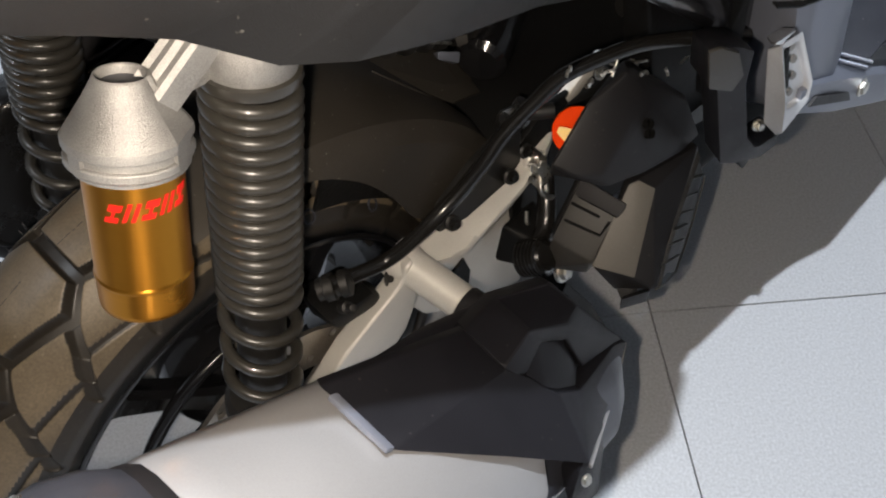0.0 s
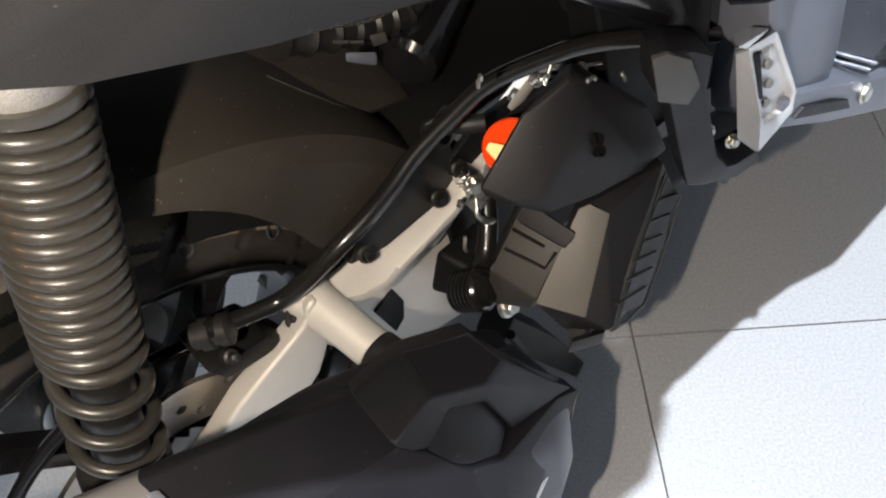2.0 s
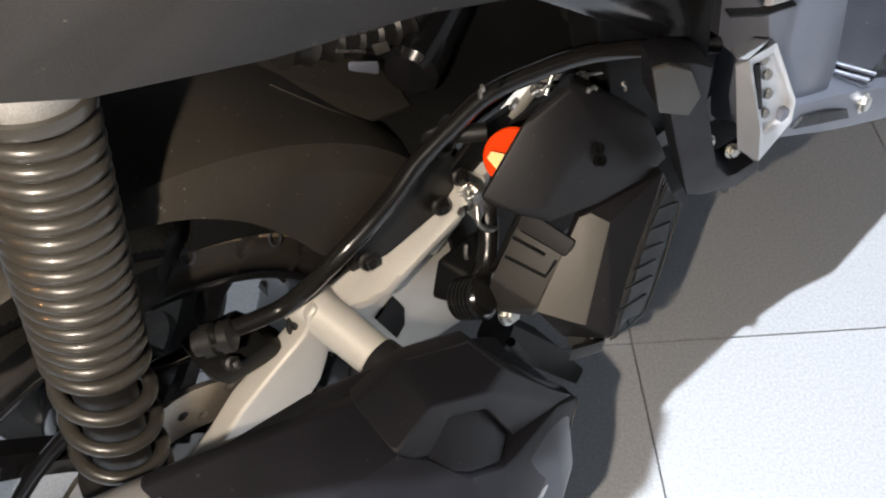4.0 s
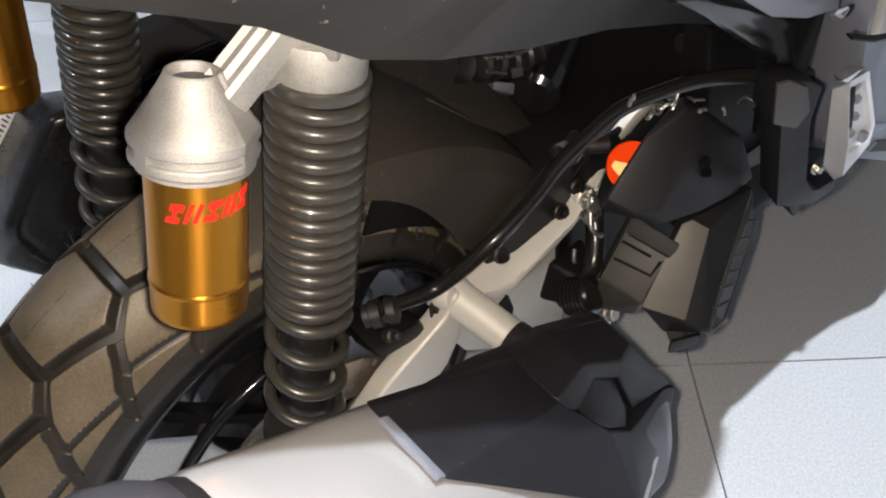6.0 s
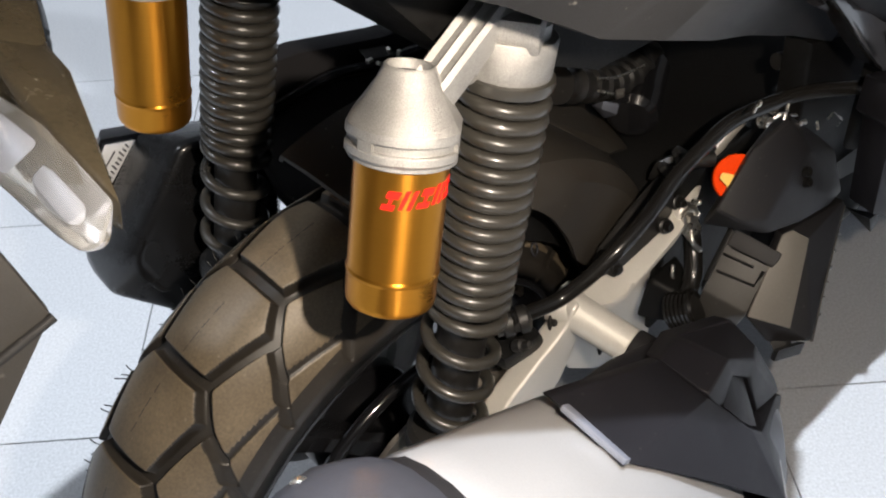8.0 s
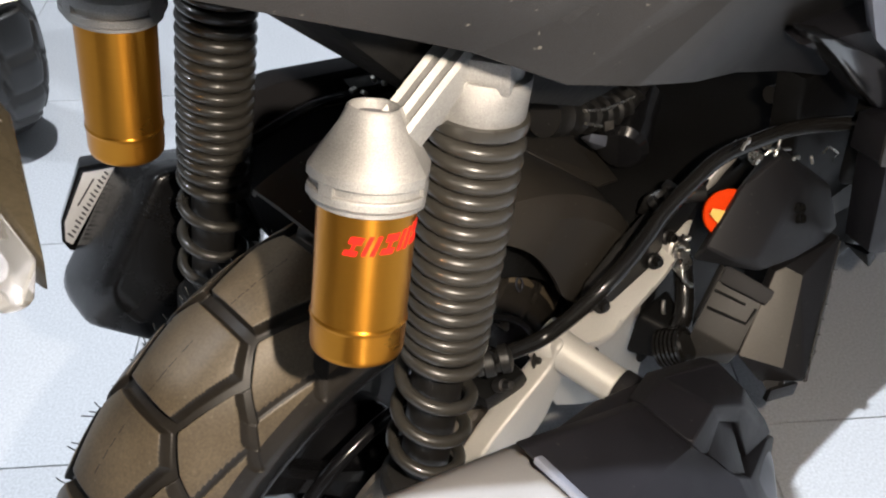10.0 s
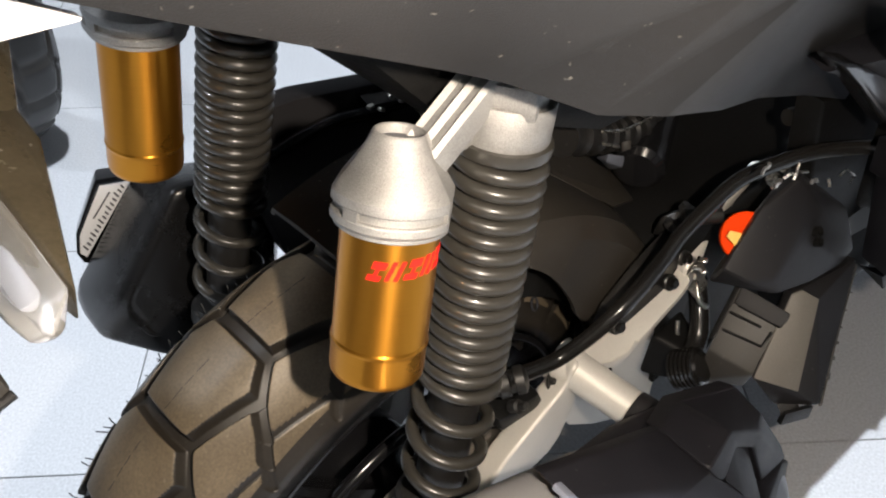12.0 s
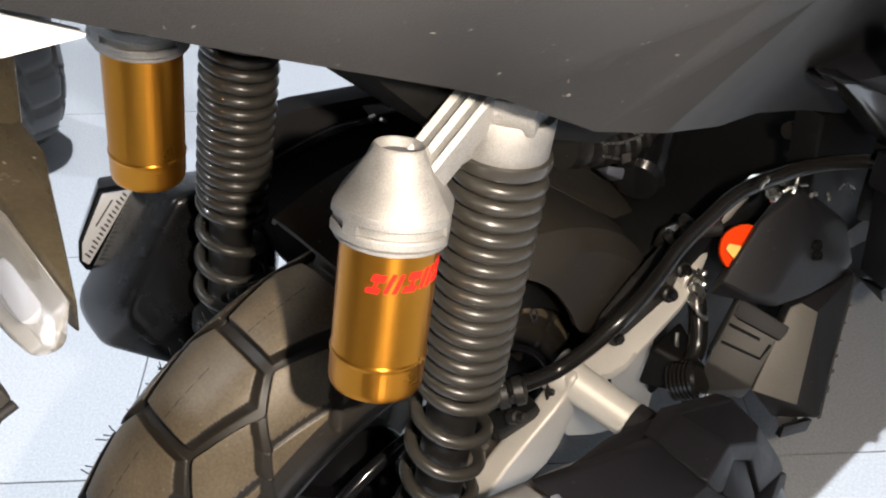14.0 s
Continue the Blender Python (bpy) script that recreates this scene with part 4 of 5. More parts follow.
starter = part("starter_motor", revolve([(0.006, 0), (0.017, 0.001), (0.0225, 0.006), (0.0230, 0.030), (0.0215, 0.031), (0.0215, 0.078), (0.012, 0.080)], (0.287, -0.050, 0.461), (0.062, 0.030, 0.003), 36), GLOSS, scooter, "black starter motor")
duct = smooth_path([V(0.205, -0.030, 0.527), V(0.243, -0.030, 0.509), V(0.276, -0.030, 0.495), V(0.307, -0.030, 0.491), V(0.331, -0.030, 0.507)], 10)
part("intake_duct", sweep(duct, 0.013, 18, lambda i: 0.0150 if i % 5 == 0 else 0.0125), BLACK, starter, "corrugated black intake duct")
part("clamp_wire", tube([V(0.233, -0.046, 0.527), V(0.260, -0.046, 0.515), V(0.282, -0.046, 0.510), V(0.300, -0.046, 0.508)], 0.0012, 8, 6), ZINC, starter)
part("clamp_wire", tube([V(0.234, -0.048, 0.516), V(0.256, -0.048, 0.502)], 0.0012, 8, 6), ZINC, starter)
part("hose_screw", hull([V(0.264, -0.045, 0.501), V(0.278, -0.045, 0.496), V(0.280, -0.045, 0.486), V(0.267, -0.045, 0.489), V(0.278, -0.035, 0.484), V(0.285, -0.035, 0.479)], 0.001), STEEL, starter)
part("connector", hull([V(0.240, -0.050, 0.505), V(0.265, -0.050, 0.489), V(0.264, -0.050, 0.478), V(0.239, -0.050, 0.497), V(0.253, -0.030, 0.484), V(0.278, -0.030, 0.456)], 0.002), TRIMGREY, scooter, "small grey wiring connector")
# cast bracket and bolts behind the radiator
brk = part("cast_bracket", rounded(plate([V(0.316, -0.112, 0.420), V(0.326, -0.112, 0.435), V(0.345, -0.114, 0.449), V(0.366, -0.118, 0.463), V(0.382, -0.118, 0.455), V(0.352, -0.114, 0.434), V(0.334, -0.112, 0.418)], V(0, 0.008, 0), 0), 0.0015, 2), ARM, scooter, "grey cast engine bracket")
part("arm_nose", hull([V(0.285, -0.098, 0.400), V(0.286, -0.126, 0.404), V(0.318, -0.114, 0.408), V(0.320, -0.104, 0.412), V(0.300, -0.100, 0.372), V(0.304, -0.116, 0.378)], 0.003), ARM, arm)
for p in (V(0.312, -0.150, 0.496), V(0.359, -0.150, 0.475), V(0.408, -0.150, 0.440), V(0.465, -0.150, 0.405), V(0.559, -0.150, 0.309), V(0.328, -0.150, 0.500), V(0.402, -0.150, 0.471), V(0.328, -0.150, 0.503)):
    bolt(p, (-0.3, -0.7, 0.6), 0.0036, 0.006, ZINC, brk)
for p, q in ((V(0.287, -0.150, 0.519), V(0.340, -0.150, 0.479)), (V(0.345, -0.150, 0.484), V(0.403, -0.150, 0.453)), (V(0.447, -0.150, 0.421), V(0.504, -0.150, 0.374))):
    part("bracket_tab", tube([p, p.lerp(q, 0.5) + V(0, -0.003, 0.003), q], 0.0013, 4, 7), ZINC, brk)
rng = random.Random(11)
for p in [V(0.238, -0.172, 0.558), V(0.265, -0.172, 0.532), V(0.285, -0.172, 0.527), V(0.296, -0.172, 0.527), V(0.341, -0.172, 0.490), V(0.379, -0.172, 0.467), V(0.256, -0.140, 0.443), V(0.254, -0.140, 0.431), V(0.254, -0.140, 0.418)]:
    q = V(rng.uniform(-1, 1), rng.uniform(-1, 0.2), rng.uniform(-1, 1)).normalized()
    w = V(rng.uniform(-1, 1), rng.uniform(-0.4, 0.4), rng.uniform(-1, 1)).normalized()
    part("clip", tube([p - q * 0.0045, p + w * 0.0025, p + q * 0.0035, p + q * 0.005 + w * 0.003], rng.uniform(0.0010, 0.0019), 4, 12), ZINC, brk)
part("wire_hook", sweep([V(0.4000, -0.1720, 0.4636), V(0.4100, -0.1720, 0.4646), V(0.4407, -0.1720, 0.4412), V(0.4338, -0.1720, 0.4363)], 0.0011, 12), ZINC, brk)
part("wire_clip", tube([V(0.464, -0.155, 0.418), V(0.483, -0.155, 0.416), V(0.511, -0.155, 0.390), V(0.495, -0.155, 0.391)], 0.0015, 4, 6), ZINC, brk)
for pts, r in (([V(0.36, -0.13, 0.52), V(0.43, -0.15, 0.51), V(0.47, -0.15, 0.45), V(0.47, -0.14, 0.38)], 0.007),):
    part("cable", tube(pts, r, 8, 10), RUBBER_DARK, scooter, "black rubber covered cable")

# ---------------------------------------------------------------- body panels
low = [V(-0.300, -0.110, 0.868), V(-0.162, -0.130, 0.807), V(-0.112, -0.145, 0.782), V(-0.037, -0.155, 0.742), V(-0.010, -0.160, 0.727), V(0.016, -0.185, 0.712), V(0.042, -0.200, 0.706), V(0.110, -0.190, 0.672), V(0.205, -0.166, 0.624), V(0.300, -0.160, 0.580), V(0.380, -0.160, 0.540)]
mid = [V(-0.300, -0.140, 0.925), V(-0.165, -0.168, 0.868), V(-0.110, -0.182, 0.842), V(-0.020, -0.205, 0.800), V(0.030, -0.212, 0.776), V(0.075, -0.214, 0.760), V(0.120, -0.214, 0.744), V(0.180, -0.205, 0.720), V(0.260, -0.195, 0.690), V(0.330, -0.185, 0.660), V(0.400, -0.180, 0.625)]
# unseen flare, its width made up to block the spot and cast the floor shadow
shadow_bulge = [V(-0.300, -0.145, 0.980), V(-0.165, -0.175, 0.935), V(-0.110, -0.190, 0.920), V(-0.040, -0.209, 0.900), V(0.020, -0.235, 0.890), V(0.062, -0.250, 0.880), V(0.125, -0.276, 0.868), V(0.180, -0.288, 0.855), V(0.260, -0.303, 0.845), V(0.345, -0.314, 0.835), V(0.405, -0.287, 0.830)]
top = [p + V(0.02, 0.15, 0.05) for p in shadow_bulge]
n = len(low)
rows = (low, mid, shadow_bulge, top)
back = [p + V(0, 0.012, 0.006) for p in low] + [p + V(0, 0.014, 0) for row in rows[1:] for p in row]
frontv = [p for row in rows for p in row]
vs = frontv + back
fs = []
for r in range(3):
    fs += [(r * n + j, r * n + j + 1, (r + 1) * n + j + 1, (r + 1) * n + j) for j in range(n - 1)]
m3 = 4 * n
fs += [tuple(i + m3 for i in f[::-1]) for f in fs]
loop_ = list(range(n)) + [n * 2 - 1, n * 3 - 1, n * 4 - 1] + list(range(n * 4 - 2, n * 3 - 1, -1)) + [n * 2, n]
fs += [(loop_[i], loop_[i] + m3, loop_[(i + 1) % len(loop_)] + m3, loop_[(i + 1) % len(loop_)]) for i in range(len(loop_))]
part("side_panel", rounded(solid(vs, fs), 0.002, 1, 30), PANEL, scooter, "dark grey grained tail side panel with scuffs", sharp=24)

part("tail_trim", plate([V(-0.159, -0.085, 0.792), V(-0.128, -0.085, 0.771), V(-0.129, -0.085, 0.770), V(-0.166, -0.085, 0.774)], V(0, 0.006, 0), 0.002), WHITE, scooter, "white underside trim of the tail")

# side cover, pillion step and floor board ahead of the engine
side = part("side_cover", hull([V(0.376, -0.250, 0.590), V(0.386, -0.245, 0.640), V(0.480, -0.250, 0.580), V(0.530, -0.255, 0.445), V(0.522, -0.262, 0.390), V(0.464, -0.262, 0.424), V(0.425, -0.255, 0.470), V(0.39, -0.21, 0.60), V(0.49, -0.20, 0.57), V(0.52, -0.20, 0.40), V(0.44, -0.21, 0.42)], 0.005, 2), TRIMGREY, scooter, "satin grey painted side cover")
part("latch_screw", hull([V(0.299, -0.252, 0.632), V(0.301, -0.252, 0.635), V(0.316, -0.252, 0.631), V(0.322, -0.252, 0.626), V(0.316, -0.252, 0.622), V(0.324, -0.240, 0.613), V(0.344, -0.240, 0.611), V(0.342, -0.240, 0.602)], 0.0012), POLISHED, side, "bright metal fastener")
part("lower_fairing", plate([V(0.192, -0.212, 0.672), V(0.228, -0.212, 0.645), V(0.279, -0.212, 0.604), V(0.329, -0.212, 0.564), V(0.438, -0.212, 0.497), V(0.439, -0.212, 0.520), V(0.376, -0.212, 0.569), V(0.226, -0.212, 0.657)], V(0.004, 0.020, 0.0), 0.002), GLOSS, scooter, "glossy black lower seat fairing")
part("upper_fairing", hull([V(0.210, -0.197, 0.654), V(0.36, -0.215, 0.618), V(0.43, -0.22, 0.600), V(0.43, -0.205, 0.545), V(0.355, -0.202, 0.578), V(0.298, -0.200, 0.610), V(0.25, -0.16, 0.64), V(0.42, -0.16, 0.56), V(0.42, -0.16, 0.60)], 0.003), COVER, scooter, "dark lower seat fairing")
# strong light on this facet is put into the bright silver colour
part("fairing_strip", plate([V(0.346, -0.266, 0.604), V(0.368, -0.266, 0.595), V(0.408, -0.252, 0.596), V(0.380, -0.252, 0.611)], V(0.003, 0.006, -0.006), 0.001), SATIN, side, "fairing facet with its lit look put into light silver")
part("cover_seam", shell([V(0.306, -0.265, 0.620), V(0.339, -0.267, 0.603), V(0.376, -0.267, 0.588), V(0.379, -0.266, 0.585), V(0.341, -0.266, 0.600), V(0.308, -0.264, 0.617)], [(0, 1, 4, 5), (1, 2, 3, 4)], (0.003, 0.006, 0.0), 0.0006, 1), ENGINE, side, "dark seam in the side cover")
# plate added in lighter blue-grey to paint the spotlit area of the dark fairing
part("fairing_wedge", plate([V(0.206, -0.225, 0.695), V(0.241, -0.225, 0.655), V(0.277, -0.227, 0.629), V(0.323, -0.230, 0.608), V(0.364, -0.232, 0.597), V(0.351, -0.232, 0.621), V(0.340, -0.232, 0.641)], V(0.004, 0.010, 0.006), 0.0015), TRIMGREY, scooter, "lit area of the fairing above the hose as a satin blue-grey plate")
cov = [V(0.304, -0.234, 0.571), V(0.311, -0.240, 0.574), V(0.325, -0.246, 0.568), V(0.337, -0.250, 0.560), V(0.345, -0.249, 0.526), V(0.383, -0.252, 0.444), V(0.396, -0.256, 0.427), V(0.409, -0.2555, 0.418), V(0.442, -0.256, 0.408), V(0.452, -0.256, 0.388), V(0.424, -0.2545, 0.392), V(0.386, -0.2465, 0.408), V(0.3735, -0.241, 0.414), V(0.323, -0.238, 0.529), V(0.313, -0.234, 0.537)]
lowc = part("lower_cover", rounded(shell(cov, [(0, 1, 2, 3, 4, 13, 14), (4, 5, 12, 13), (5, 6, 11, 12), (6, 7, 10, 11), (7, 8, 9, 10)], (0.030, 0.030, -0.018), 0), 0.0022, 2, 30), COVER, scooter, "matt black curved frame side cover", sharp=30)
part("frame_plate", hull([V(0.345, -0.135, 0.555), V(0.40, -0.135, 0.36), V(0.58, -0.165, 0.30), V(0.58, -0.165, 0.50), V(0.352, -0.156, 0.550), V(0.416, -0.156, 0.360), V(0.58, -0.180, 0.30), V(0.58, -0.180, 0.50)], 0.003), ENGINE, lowc, "black frame plate")
part("frame_post", hull([V(0.352, -0.190, 0.600), V(0.360, -0.225, 0.600), V(0.400, -0.200, 0.600), V(0.400, -0.190, 0.44), V(0.420, -0.215, 0.44), V(0.440, -0.19, 0.44)], 0.004), ENGINE, lowc, "black frame post behind the cover")
part("hex_pad", plate([V(0.300, -0.233, 0.574), V(0.306, -0.238, 0.577), V(0.319, -0.245, 0.569), V(0.333, -0.2475, 0.543), V(0.334, -0.243, 0.5245), V(0.316, -0.2335, 0.533)], V(-0.0020, -0.0030, 0.0), 0.0012), BRACKET, lowc, "brownish worn hexagonal pad")
part("lower_clip", hull([V(0.457, -0.225, 0.342), V(0.479, -0.225, 0.336), V(0.499, -0.225, 0.310), V(0.489, -0.225, 0.302), V(0.46, -0.20, 0.34), V(0.50, -0.20, 0.31)], 0.002), ENGINE, lowc)
bolt((0.392, -0.236, 0.452), (-0.4, -0.8, 0.3), 0.0032, 0.005, ZINC, lowc)
outer = [V(0.362, -0.257, 0.554), V(0.391, -0.258, 0.549), V(0.435, -0.267, 0.479), V(0.437, -0.269, 0.459), V(0.401, -0.270, 0.449), V(0.394, -0.266, 0.482)]
inner = [V(0.374, -0.256, 0.541), V(0.397, -0.256, 0.535), V(0.434, -0.264, 0.477), V(0.435, -0.266, 0.463), V(0.406, -0.265, 0.468), V(0.400, -0.263, 0.484)]
behind = [V(0.381, -0.242, 0.530), V(0.433, -0.244, 0.512), V(0.479, -0.254, 0.438), V(0.481, -0.257, 0.417), V(0.434, -0.257, 0.413), V(0.402, -0.253, 0.448)]
n = len(outer)
floor_ = [p + V(0.001, 0.004, 0) for p in inner]
bm = solid(outer + inner + floor_ + behind, [(j, (j + 1) % n, n + (j + 1) % n, n + j) for j in range(n)] + [(n + j, n + (j + 1) % n, 2 * n + (j + 1) % n, 2 * n + j) for j in range(n)] + [tuple(range(2 * n, 3 * n))] + [(j, 3 * n + j, 3 * n + (j + 1) % n, (j + 1) % n) for j in range(n)] + [tuple(range(3 * n, 4 * n))])
peg = part("pillion_step", rounded(bm, 0.0014, 2, 30), SATIN, scooter, "bright cast alloy pillion foot step folded up")
# uncut slot: its shade is a near-black strip in the step's face
part("step_slot", plate([V(0.372, -0.257, 0.543), V(0.378, -0.258, 0.541), V(0.393, -0.263, 0.499), V(0.389, -0.263, 0.500)], V(0.001, 0.003, 0), 0.0004), ENGINE, peg, "black strip standing for the shaded slot")
for p in [V(0.390, -0.257, 0.534), V(0.399, -0.259, 0.518), V(0.406, -0.261, 0.499), V(0.407, -0.263, 0.483)]:
    part("step_knob", revolve([(0.0005, -0.001), (0.0036, 0), (0.0030, 0.0025), (0.0004, 0.0030)], p + V(0, 0.0035, 0), (-0.2, -0.95, 0.2), 14), ALLOY, peg)
part("step_pivot", hull([V(0.349, -0.256, 0.561), V(0.361, -0.257, 0.554), V(0.364, -0.256, 0.559), V(0.382, -0.257, 0.556), V(0.360, -0.245, 0.556), V(0.382, -0.245, 0.550), V(0.407, -0.248, 0.533), V(0.371, -0.246, 0.543)], 0.002), POLISHED, peg)
bolt((0.408, -0.247, 0.438), (-0.4, -0.8, 0.3), 0.004, 0.006, ZINC, peg)
board = part("floor_board", hull([V(0.52, -0.235, 0.405), V(0.66, -0.285, 0.405), V(0.50, 0.285, 0.405), V(0.95, -0.29, 0.405), V(0.95, 0.27, 0.405), V(0.62, -0.20, 0.33), V(0.95, -0.2, 0.30), V(0.50, 0.2, 0.3), V(0.95, 0.2, 0.3)], 0.006), ENDCAP, scooter, "dark floor board of the scooter")
part("floor_mat", plate([V(0.560, -0.225, 0.4075), V(0.580, -0.268, 0.4075), V(0.94, -0.25, 0.4075), V(0.94, -0.12, 0.4075), V(0.62, -0.14, 0.4075)], V(0, 0, 0.005), 0.0015), MAT, board, "blue-black rubber foot mat")
for k in range(2):
    part("mat_rib", tube([V(0.560 - 0.010 * k, -0.222, 0.411), V(0.578 - 0.010 * k, -0.272, 0.411)], 0.002, 2, 6), TRIMGREY, board)
rail = [V(0.426, -0.266, 0.474), V(0.447, -0.266, 0.466), V(0.503, -0.266, 0.435), V(0.600, -0.276, 0.385), V(0.690, -0.302, 0.345), V(0.90, -0.300, 0.330), V(0.90, -0.300, 0.285), V(0.704, -0.299, 0.306), V(0.655, -0.286, 0.319), V(0.544, -0.266, 0.368), V(0.427, -0.266, 0.448)]
part("side_rail", shell(rail, [(0, 1, 2, 9, 10), (2, 3, 8, 9), (3, 4, 7, 8), (4, 5, 6, 7)], (0.0, 0.030, 0.0), 0.0025, 2), TRIMGREY, board, "satin grey floor board side rail", sharp=24)
bolt((0.571, -0.2745, 0.3865), (0, -1, 0.2), 0.0065, 0.005, ZINC, board)
# black strip on the closed rail paints the slot's shade
part("rail_slot", plate([V(0.450, -0.2685, 0.442), V(0.461, -0.2685, 0.446), V(0.548, -0.2715, 0.394), V(0.562, -0.2725, 0.375)], V(0, 0.003, 0), 0.0004), MATT, board)
part("belly_cover", hull([V(0.42, -0.16, 0.34), V(0.50, -0.19, 0.36), V(0.64, -0.24, 0.38), V(0.95, -0.24, 0.38), V(0.95, 0.24, 0.38), V(0.40, 0.22, 0.36), V(0.42, -0.18, 0.27), V(0.95, -0.18, 0.26), V(0.42, 0.18, 0.27), V(0.95, 0.18, 0.26)], 0.01), ENGINE, scooter, "black belly cover below the floor board")
leg = part("leg_shield", hull([V(0.95, -0.25, 0.30), V(1.10, -0.22, 0.95), V(0.95, 0.25, 0.30), V(1.10, 0.22, 0.95), V(1.0, -0.25, 0.28), V(1.16, -0.2, 0.95), V(1.0, 0.25, 0.28), V(1.16, 0.2, 0.95)], 0.01), PANEL, scooter, "dark grey front leg shield")
part("seat", hull([V(-0.30, -0.10, 0.95), V(-0.30, 0.10, 0.95), V(0.60, -0.12, 0.80), V(0.60, 0.12, 0.80), V(-0.25, -0.08, 1.0), V(-0.25, 0.08, 1.0), V(0.50, -0.10, 0.86), V(0.50, 0.10, 0.86), V(0.1, -0.15, 0.88), V(0.1, 0.15, 0.88)], 0.02, 3), RUBBER_DARK, scooter, "black vinyl scooter seat")
part("side_panel", plate([V(-0.30, 0.11, 0.87), V(0.0, 0.155, 0.73), V(0.38, 0.16, 0.55), V(0.42, 0.16, 0.75), V(0.0, 0.16, 0.87), V(-0.30, 0.12, 0.95)], V(0, -0.012, 0), 0.003), PANEL, scooter, "dark grey tail side panel")

# ---------------------------------------------------------------- transmission side
part("final_drive", revolve([(0.110, 0), (0.110, 0.006), (0.100, 0.010), (0.088, 0.010), (0.080, 0.018), (0.050, 0.020), (0.046, 0.012), (0.010, 0.012)], (0.035, 0.064, 0.256), (0, -1, 0), 48), ALLOY, scooter, "cast alloy final drive housing behind the wheel")
part("transmission_case", hull([V(-0.05, 0.075, 0.30), V(0.02, 0.072, 0.34), V(0.40, 0.075, 0.42), V(0.42, 0.075, 0.24), V(0.0, 0.075, 0.20), V(-0.05, 0.17, 0.30), V(0.02, 0.18, 0.34), V(0.40, 0.19, 0.42), V(0.42, 0.19, 0.24), V(0.0, 0.17, 0.2)], 0.02, 3), ENGINE, scooter, "black transmission case")
corners = [V(-0.019, 0.160, 0.496), V(-0.089, 0.160, 0.416), V(-0.062, 0.150, 0.334), V(-0.106, 0.188, 0.366), V(-0.104, 0.246, 0.373), V(-0.017, 0.241, 0.468), V(0.070, 0.152, 0.476), V(0.030, 0.152, 0.308), V(0.13, 0.23, 0.42), V(0.08, 0.24, 0.33)]
clean = part("air_cleaner", hull(corners, 0.013, 5), CASE, scooter, "glossy black rounded air cleaner box", sharp=40)
for at, r in ((V(-0.0905, 0.189, 0.384), 0.007), (V(-0.054, 0.157, 0.346), 0.007)):
    part("screw_boss", revolve([(r * 0.3, -0.004), (r, -0.002), (r, 0.004), (r * 0.75, 0.006), (r * 0.5, 0.004), (0.0004, 0.004)], at, (-0.45, -0.75, 0.35), 24), CASE, clean)
part("moulded_lip", tube([V(-0.086, 0.170, 0.400), V(-0.076, 0.160, 0.384), V(-0.070, 0.158, 0.372), V(-0.056, 0.156, 0.366), V(-0.044, 0.154, 0.356)], 0.0035, 6, 12), CASE, clean)

part("outer_case", plate([V(-0.0480, 0.2450, 0.4710), V(-0.0150, 0.2450, 0.4600), V(0.020, 0.2450, 0.425), V(-0.040, 0.2450, 0.370), V(-0.0800, 0.2450, 0.3980), V(-0.0830, 0.2450, 0.4110), V(-0.0775, 0.2450, 0.4300)], V(0.01, 0.02, -0.005), 0.002), GLOSS, clean, "glossy black outer case")
part("warning_sticker", plate([V(-0.046, 0.2435, 0.465), V(-0.020, 0.2435, 0.456), V(-0.076, 0.2435, 0.404), V(-0.080, 0.2435, 0.411), V(-0.075, 0.2435, 0.428)], V(-0.0004, -0.0008, 0.0006), 0.0002), WHITE, clean, "white printed sticker with dark lines")
lo, hi = V(-0.0750, 0.24350, 0.4090), V(-0.0260, 0.24350, 0.4540)
side_ = V(-0.0030, 0.0000, 0.0070)
for k in range(15):
    a = lo.lerp(hi, 0.04 + k * 0.066) + V(-0.0006, -0.0012, 0.0010)
    part("text_bar", tube([a, a + side_ * (0.55 if k % 3 else 0.8)], 0.0008, 2, 12), ENDCAP, clean)
part("text_bar", tube([lo.lerp(hi, 0.4) + side_ * 1.6, lo.lerp(hi, 0.8) + side_ * 1.5], 0.0012, 2, 12), ENDCAP, clean)
part("left_cover", plate([V(0.015, 0.150, 0.553), V(0.085, 0.150, 0.545), V(0.170, 0.150, 0.522), V(0.260, 0.150, 0.508), V(0.420, 0.150, 0.490), V(0.420, 0.150, 0.30), V(0.05, 0.150, 0.40)], V(0, -0.018, -0.004), 0.004), MATT, scooter, "black plastic cover beside the wheel")
part("left_hose", tube([V(0.02, 0.128, 0.505), V(0.10, 0.126, 0.512), V(0.16, 0.124, 0.500), V(0.26, 0.122, 0.49)], 0.006, 8, 10), GLOSS, scooter)
conn = part("wiring_joint", hull([V(0.140, 0.118, 0.515), V(0.175, 0.118, 0.505), V(0.172, 0.136, 0.512), V(0.142, 0.136, 0.52), V(0.155, 0.122, 0.495)], 0.003), BLACK, scooter, "small wiring joint with metal tabs")
for k in range(4):
    part("metal_tab", box((0.140 + 0.011 * k, 0.115, 0.516 - 0.008 * (k % 2)), (0.006, 0.004, 0.003), Matrix.Rotation(0.6 * k, 4, "Y"), 0.0006), ZINC, conn)

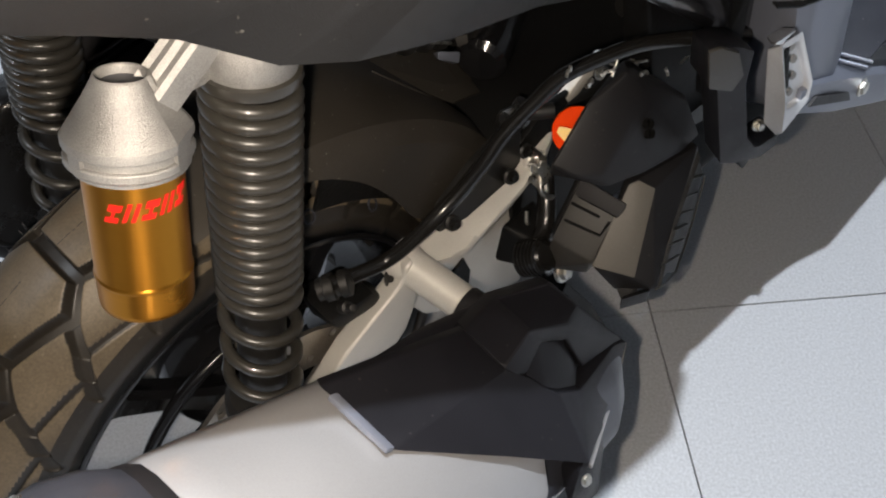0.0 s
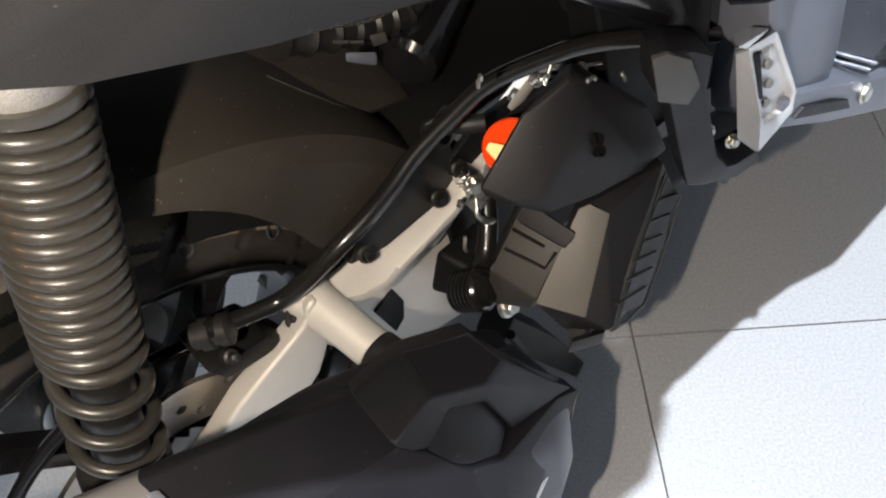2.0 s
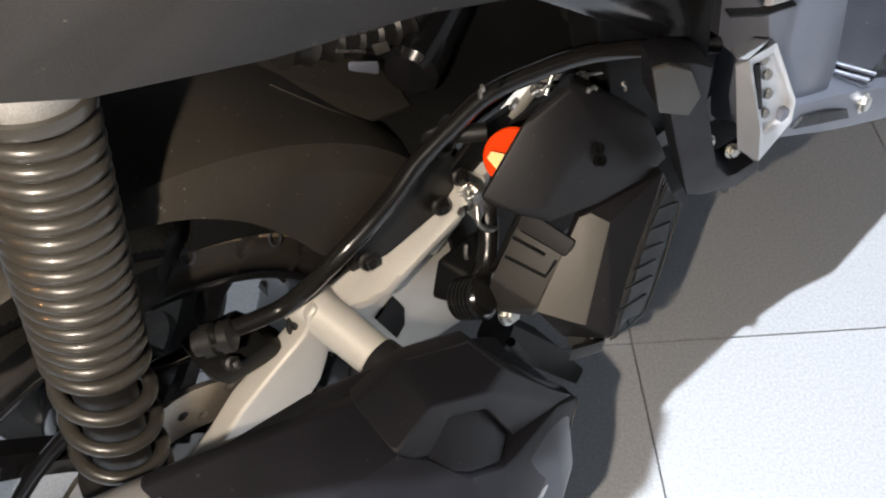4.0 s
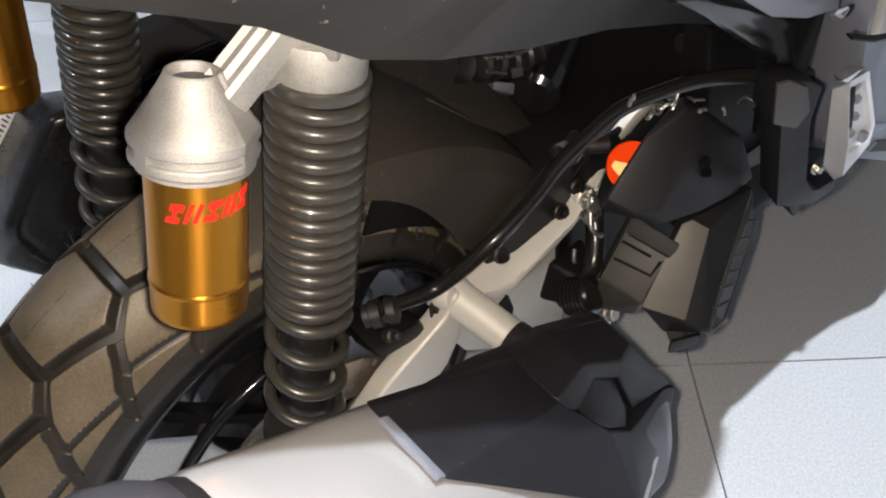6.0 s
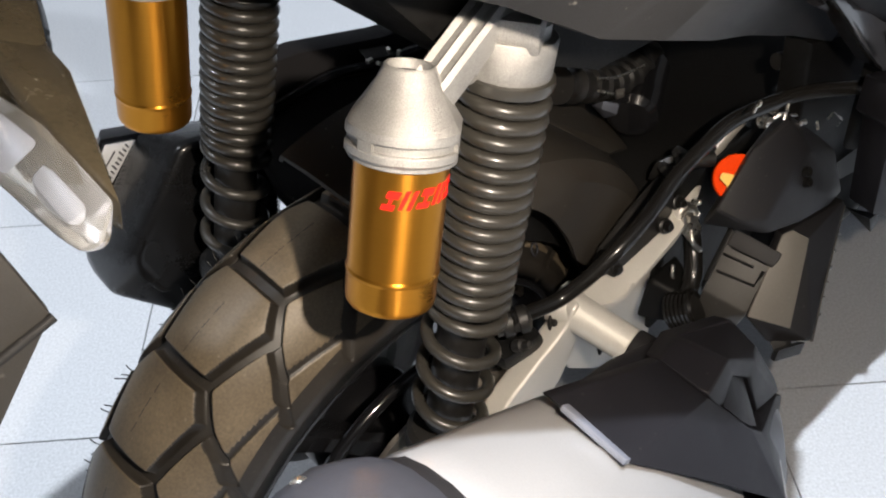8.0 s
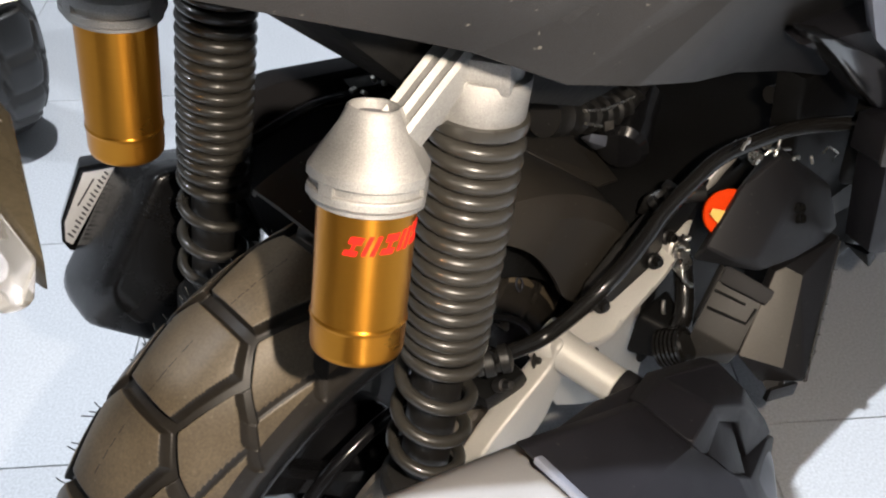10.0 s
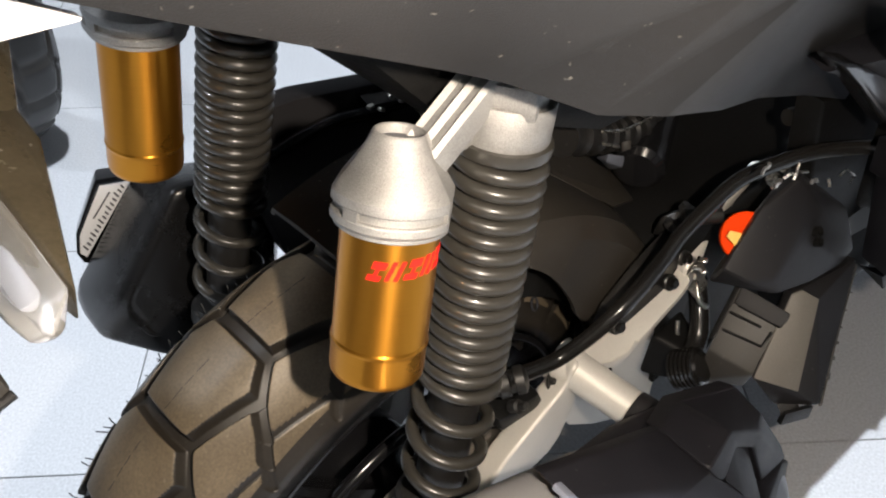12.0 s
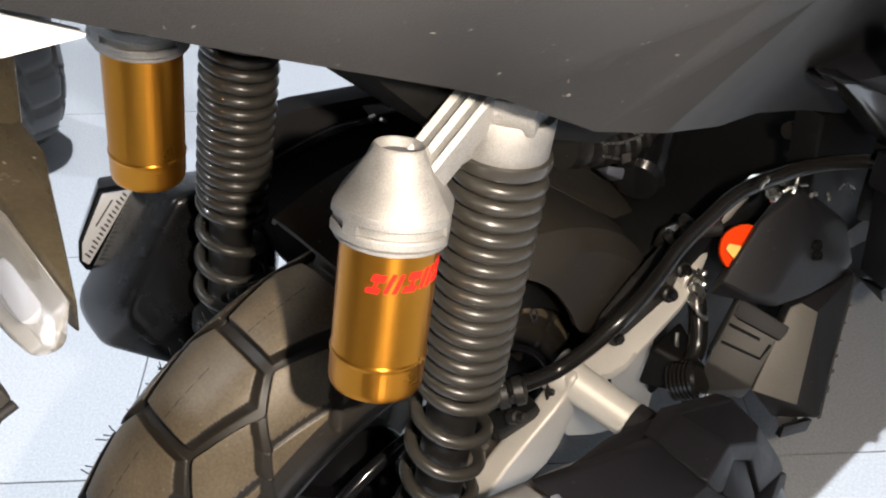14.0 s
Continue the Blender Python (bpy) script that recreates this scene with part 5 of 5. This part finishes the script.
# ---------------------------------------------------------------- tail end: fender, turn signal, reflector
fender = part("rear_fender", hull([V(-0.198, -0.088, 0.643), V(-0.205, -0.080, 0.690), V(-0.215, -0.060, 0.715), V(-0.33, -0.080, 0.74), V(-0.262, -0.088, 0.575), V(-0.320, -0.088, 0.520), V(-0.198, 0.088, 0.643), V(-0.215, 0.060, 0.715), V(-0.33, 0.080, 0.74), V(-0.262, 0.088, 0.575), V(-0.320, 0.088, 0.520)], 0.004), BRACKET, scooter, "brown-grey plastic tail fender")
part("fender_edge", tube([V(-0.1985, -0.0885, 0.643), V(-0.250, -0.0885, 0.632), V(-0.32, -0.0885, 0.62)], 0.0022, 3, 8), PANEL, fender)
part("reflector", plate([V(-0.235, -0.0895, 0.640), V(-0.30, -0.0895, 0.628), V(-0.30, -0.0895, 0.650), V(-0.245, -0.0895, 0.655)], V(0, -0.002, 0), 0.0008), REFLECTOR, fender, "dark red side reflector")
sig = part("turn_signal", hull([V(-0.146, -0.036, 0.722), V(-0.170, -0.034, 0.735), V(-0.146, -0.052, 0.716), V(-0.160, -0.095, 0.718), V(-0.1735, -0.137, 0.7175), V(-0.177, -0.140, 0.708), V(-0.176, -0.092, 0.722), V(-0.182, -0.090, 0.700), V(-0.178, -0.040, 0.700), V(-0.150, -0.040, 0.700), V(-0.165, -0.095, 0.702)], 0.003, 3), SMOKE, scooter, "smoked turn signal stalk on the tail fender")
part("lens", hull([V(-0.193, -0.046, 0.716), V(-0.178, -0.038, 0.726), V(-0.173, -0.090, 0.7255), V(-0.1745, -0.137, 0.7200), V(-0.187, -0.148, 0.715), V(-0.194, -0.142, 0.712), V(-0.196, -0.090, 0.714), V(-0.182, -0.138, 0.703), V(-0.192, -0.060, 0.700), V(-0.180, -0.050, 0.700)], 0.003, 3), LENS, sig, "clear turn signal lens").visible_shadow = False
part("reflector_bowl", hull([V(-0.186, -0.100, 0.712), V(-0.179, -0.098, 0.716), V(-0.180, -0.128, 0.713), V(-0.188, -0.128, 0.710), V(-0.186, -0.105, 0.704), V(-0.182, -0.128, 0.704)], 0.002), TRIMGREY, sig)
part("bulb_holder", hull([V(-0.190, -0.052, 0.714), V(-0.180, -0.046, 0.722), V(-0.177, -0.094, 0.720), V(-0.192, -0.092, 0.712), V(-0.186, -0.060, 0.704)], 0.002), TRIMGREY, sig)

part("tail_plate", hull([V(-0.125, 0.015, 0.726), V(-0.146, -0.040, 0.722), V(-0.170, -0.034, 0.735), V(-0.200, -0.060, 0.735), V(-0.22, 0.03, 0.76), V(-0.16, 0.06, 0.74), V(-0.20, -0.055, 0.70), V(-0.15, -0.02, 0.70), V(-0.15, 0.05, 0.70)], 0.004), SMOKE, sig, "brown-grey plastic tail plate")

# ---------------------------------------------------------------- neighbouring vehicle
other = tagged(new("parked_scooter"), "another parked scooter of which the tyre shows", "scooter")
me = tyre_mesh(0.27, 0.065, 0.175, 330, 72)
me.materials[0] = RUBBER_DARK
ot = new("tyre", me)
ot.matrix_world = Matrix.Translation((0.080, 1.16, 0.262)) @ Matrix.Rotation(radians(98), 4, "Z")
ot.parent = other
rings = [[Matrix.Translation((0.080, 1.16, 0.262)) @ Matrix.Rotation(radians(98), 4, "Z") @ V(math.cos(a) * r, h, math.sin(a) * r) for r, h in rim_profile] for a in (2 * math.pi * j / 48 for j in range(48))]
part("rim", loft(rings, loop=True), GLOSS, other)

# ---------------------------------------------------------------- floor tiles
bm = box((0, 0, -0.004), (0.3982, 0.3982, 0.008), None, 0)
top_edges = [e for e in bm.edges if all(v.co.z > -0.001 for v in e.verts)]
bmesh.ops.bevel(bm, geom=top_edges, offset=0.0006, segments=1, affect="EDGES")
tile = bpy.data.meshes.new("tile")
bm.to_mesh(tile)
bm.free()
tile.materials.append(TILE)
for i in range(-9, 8):
    for j in range(-8, 9):
        t = new("tile", tile)
        t.matrix_world = GRID @ Matrix.Translation((0.4 * i + 0.2, 0.4 * j + 0.2, 0))
        t.parent = floor
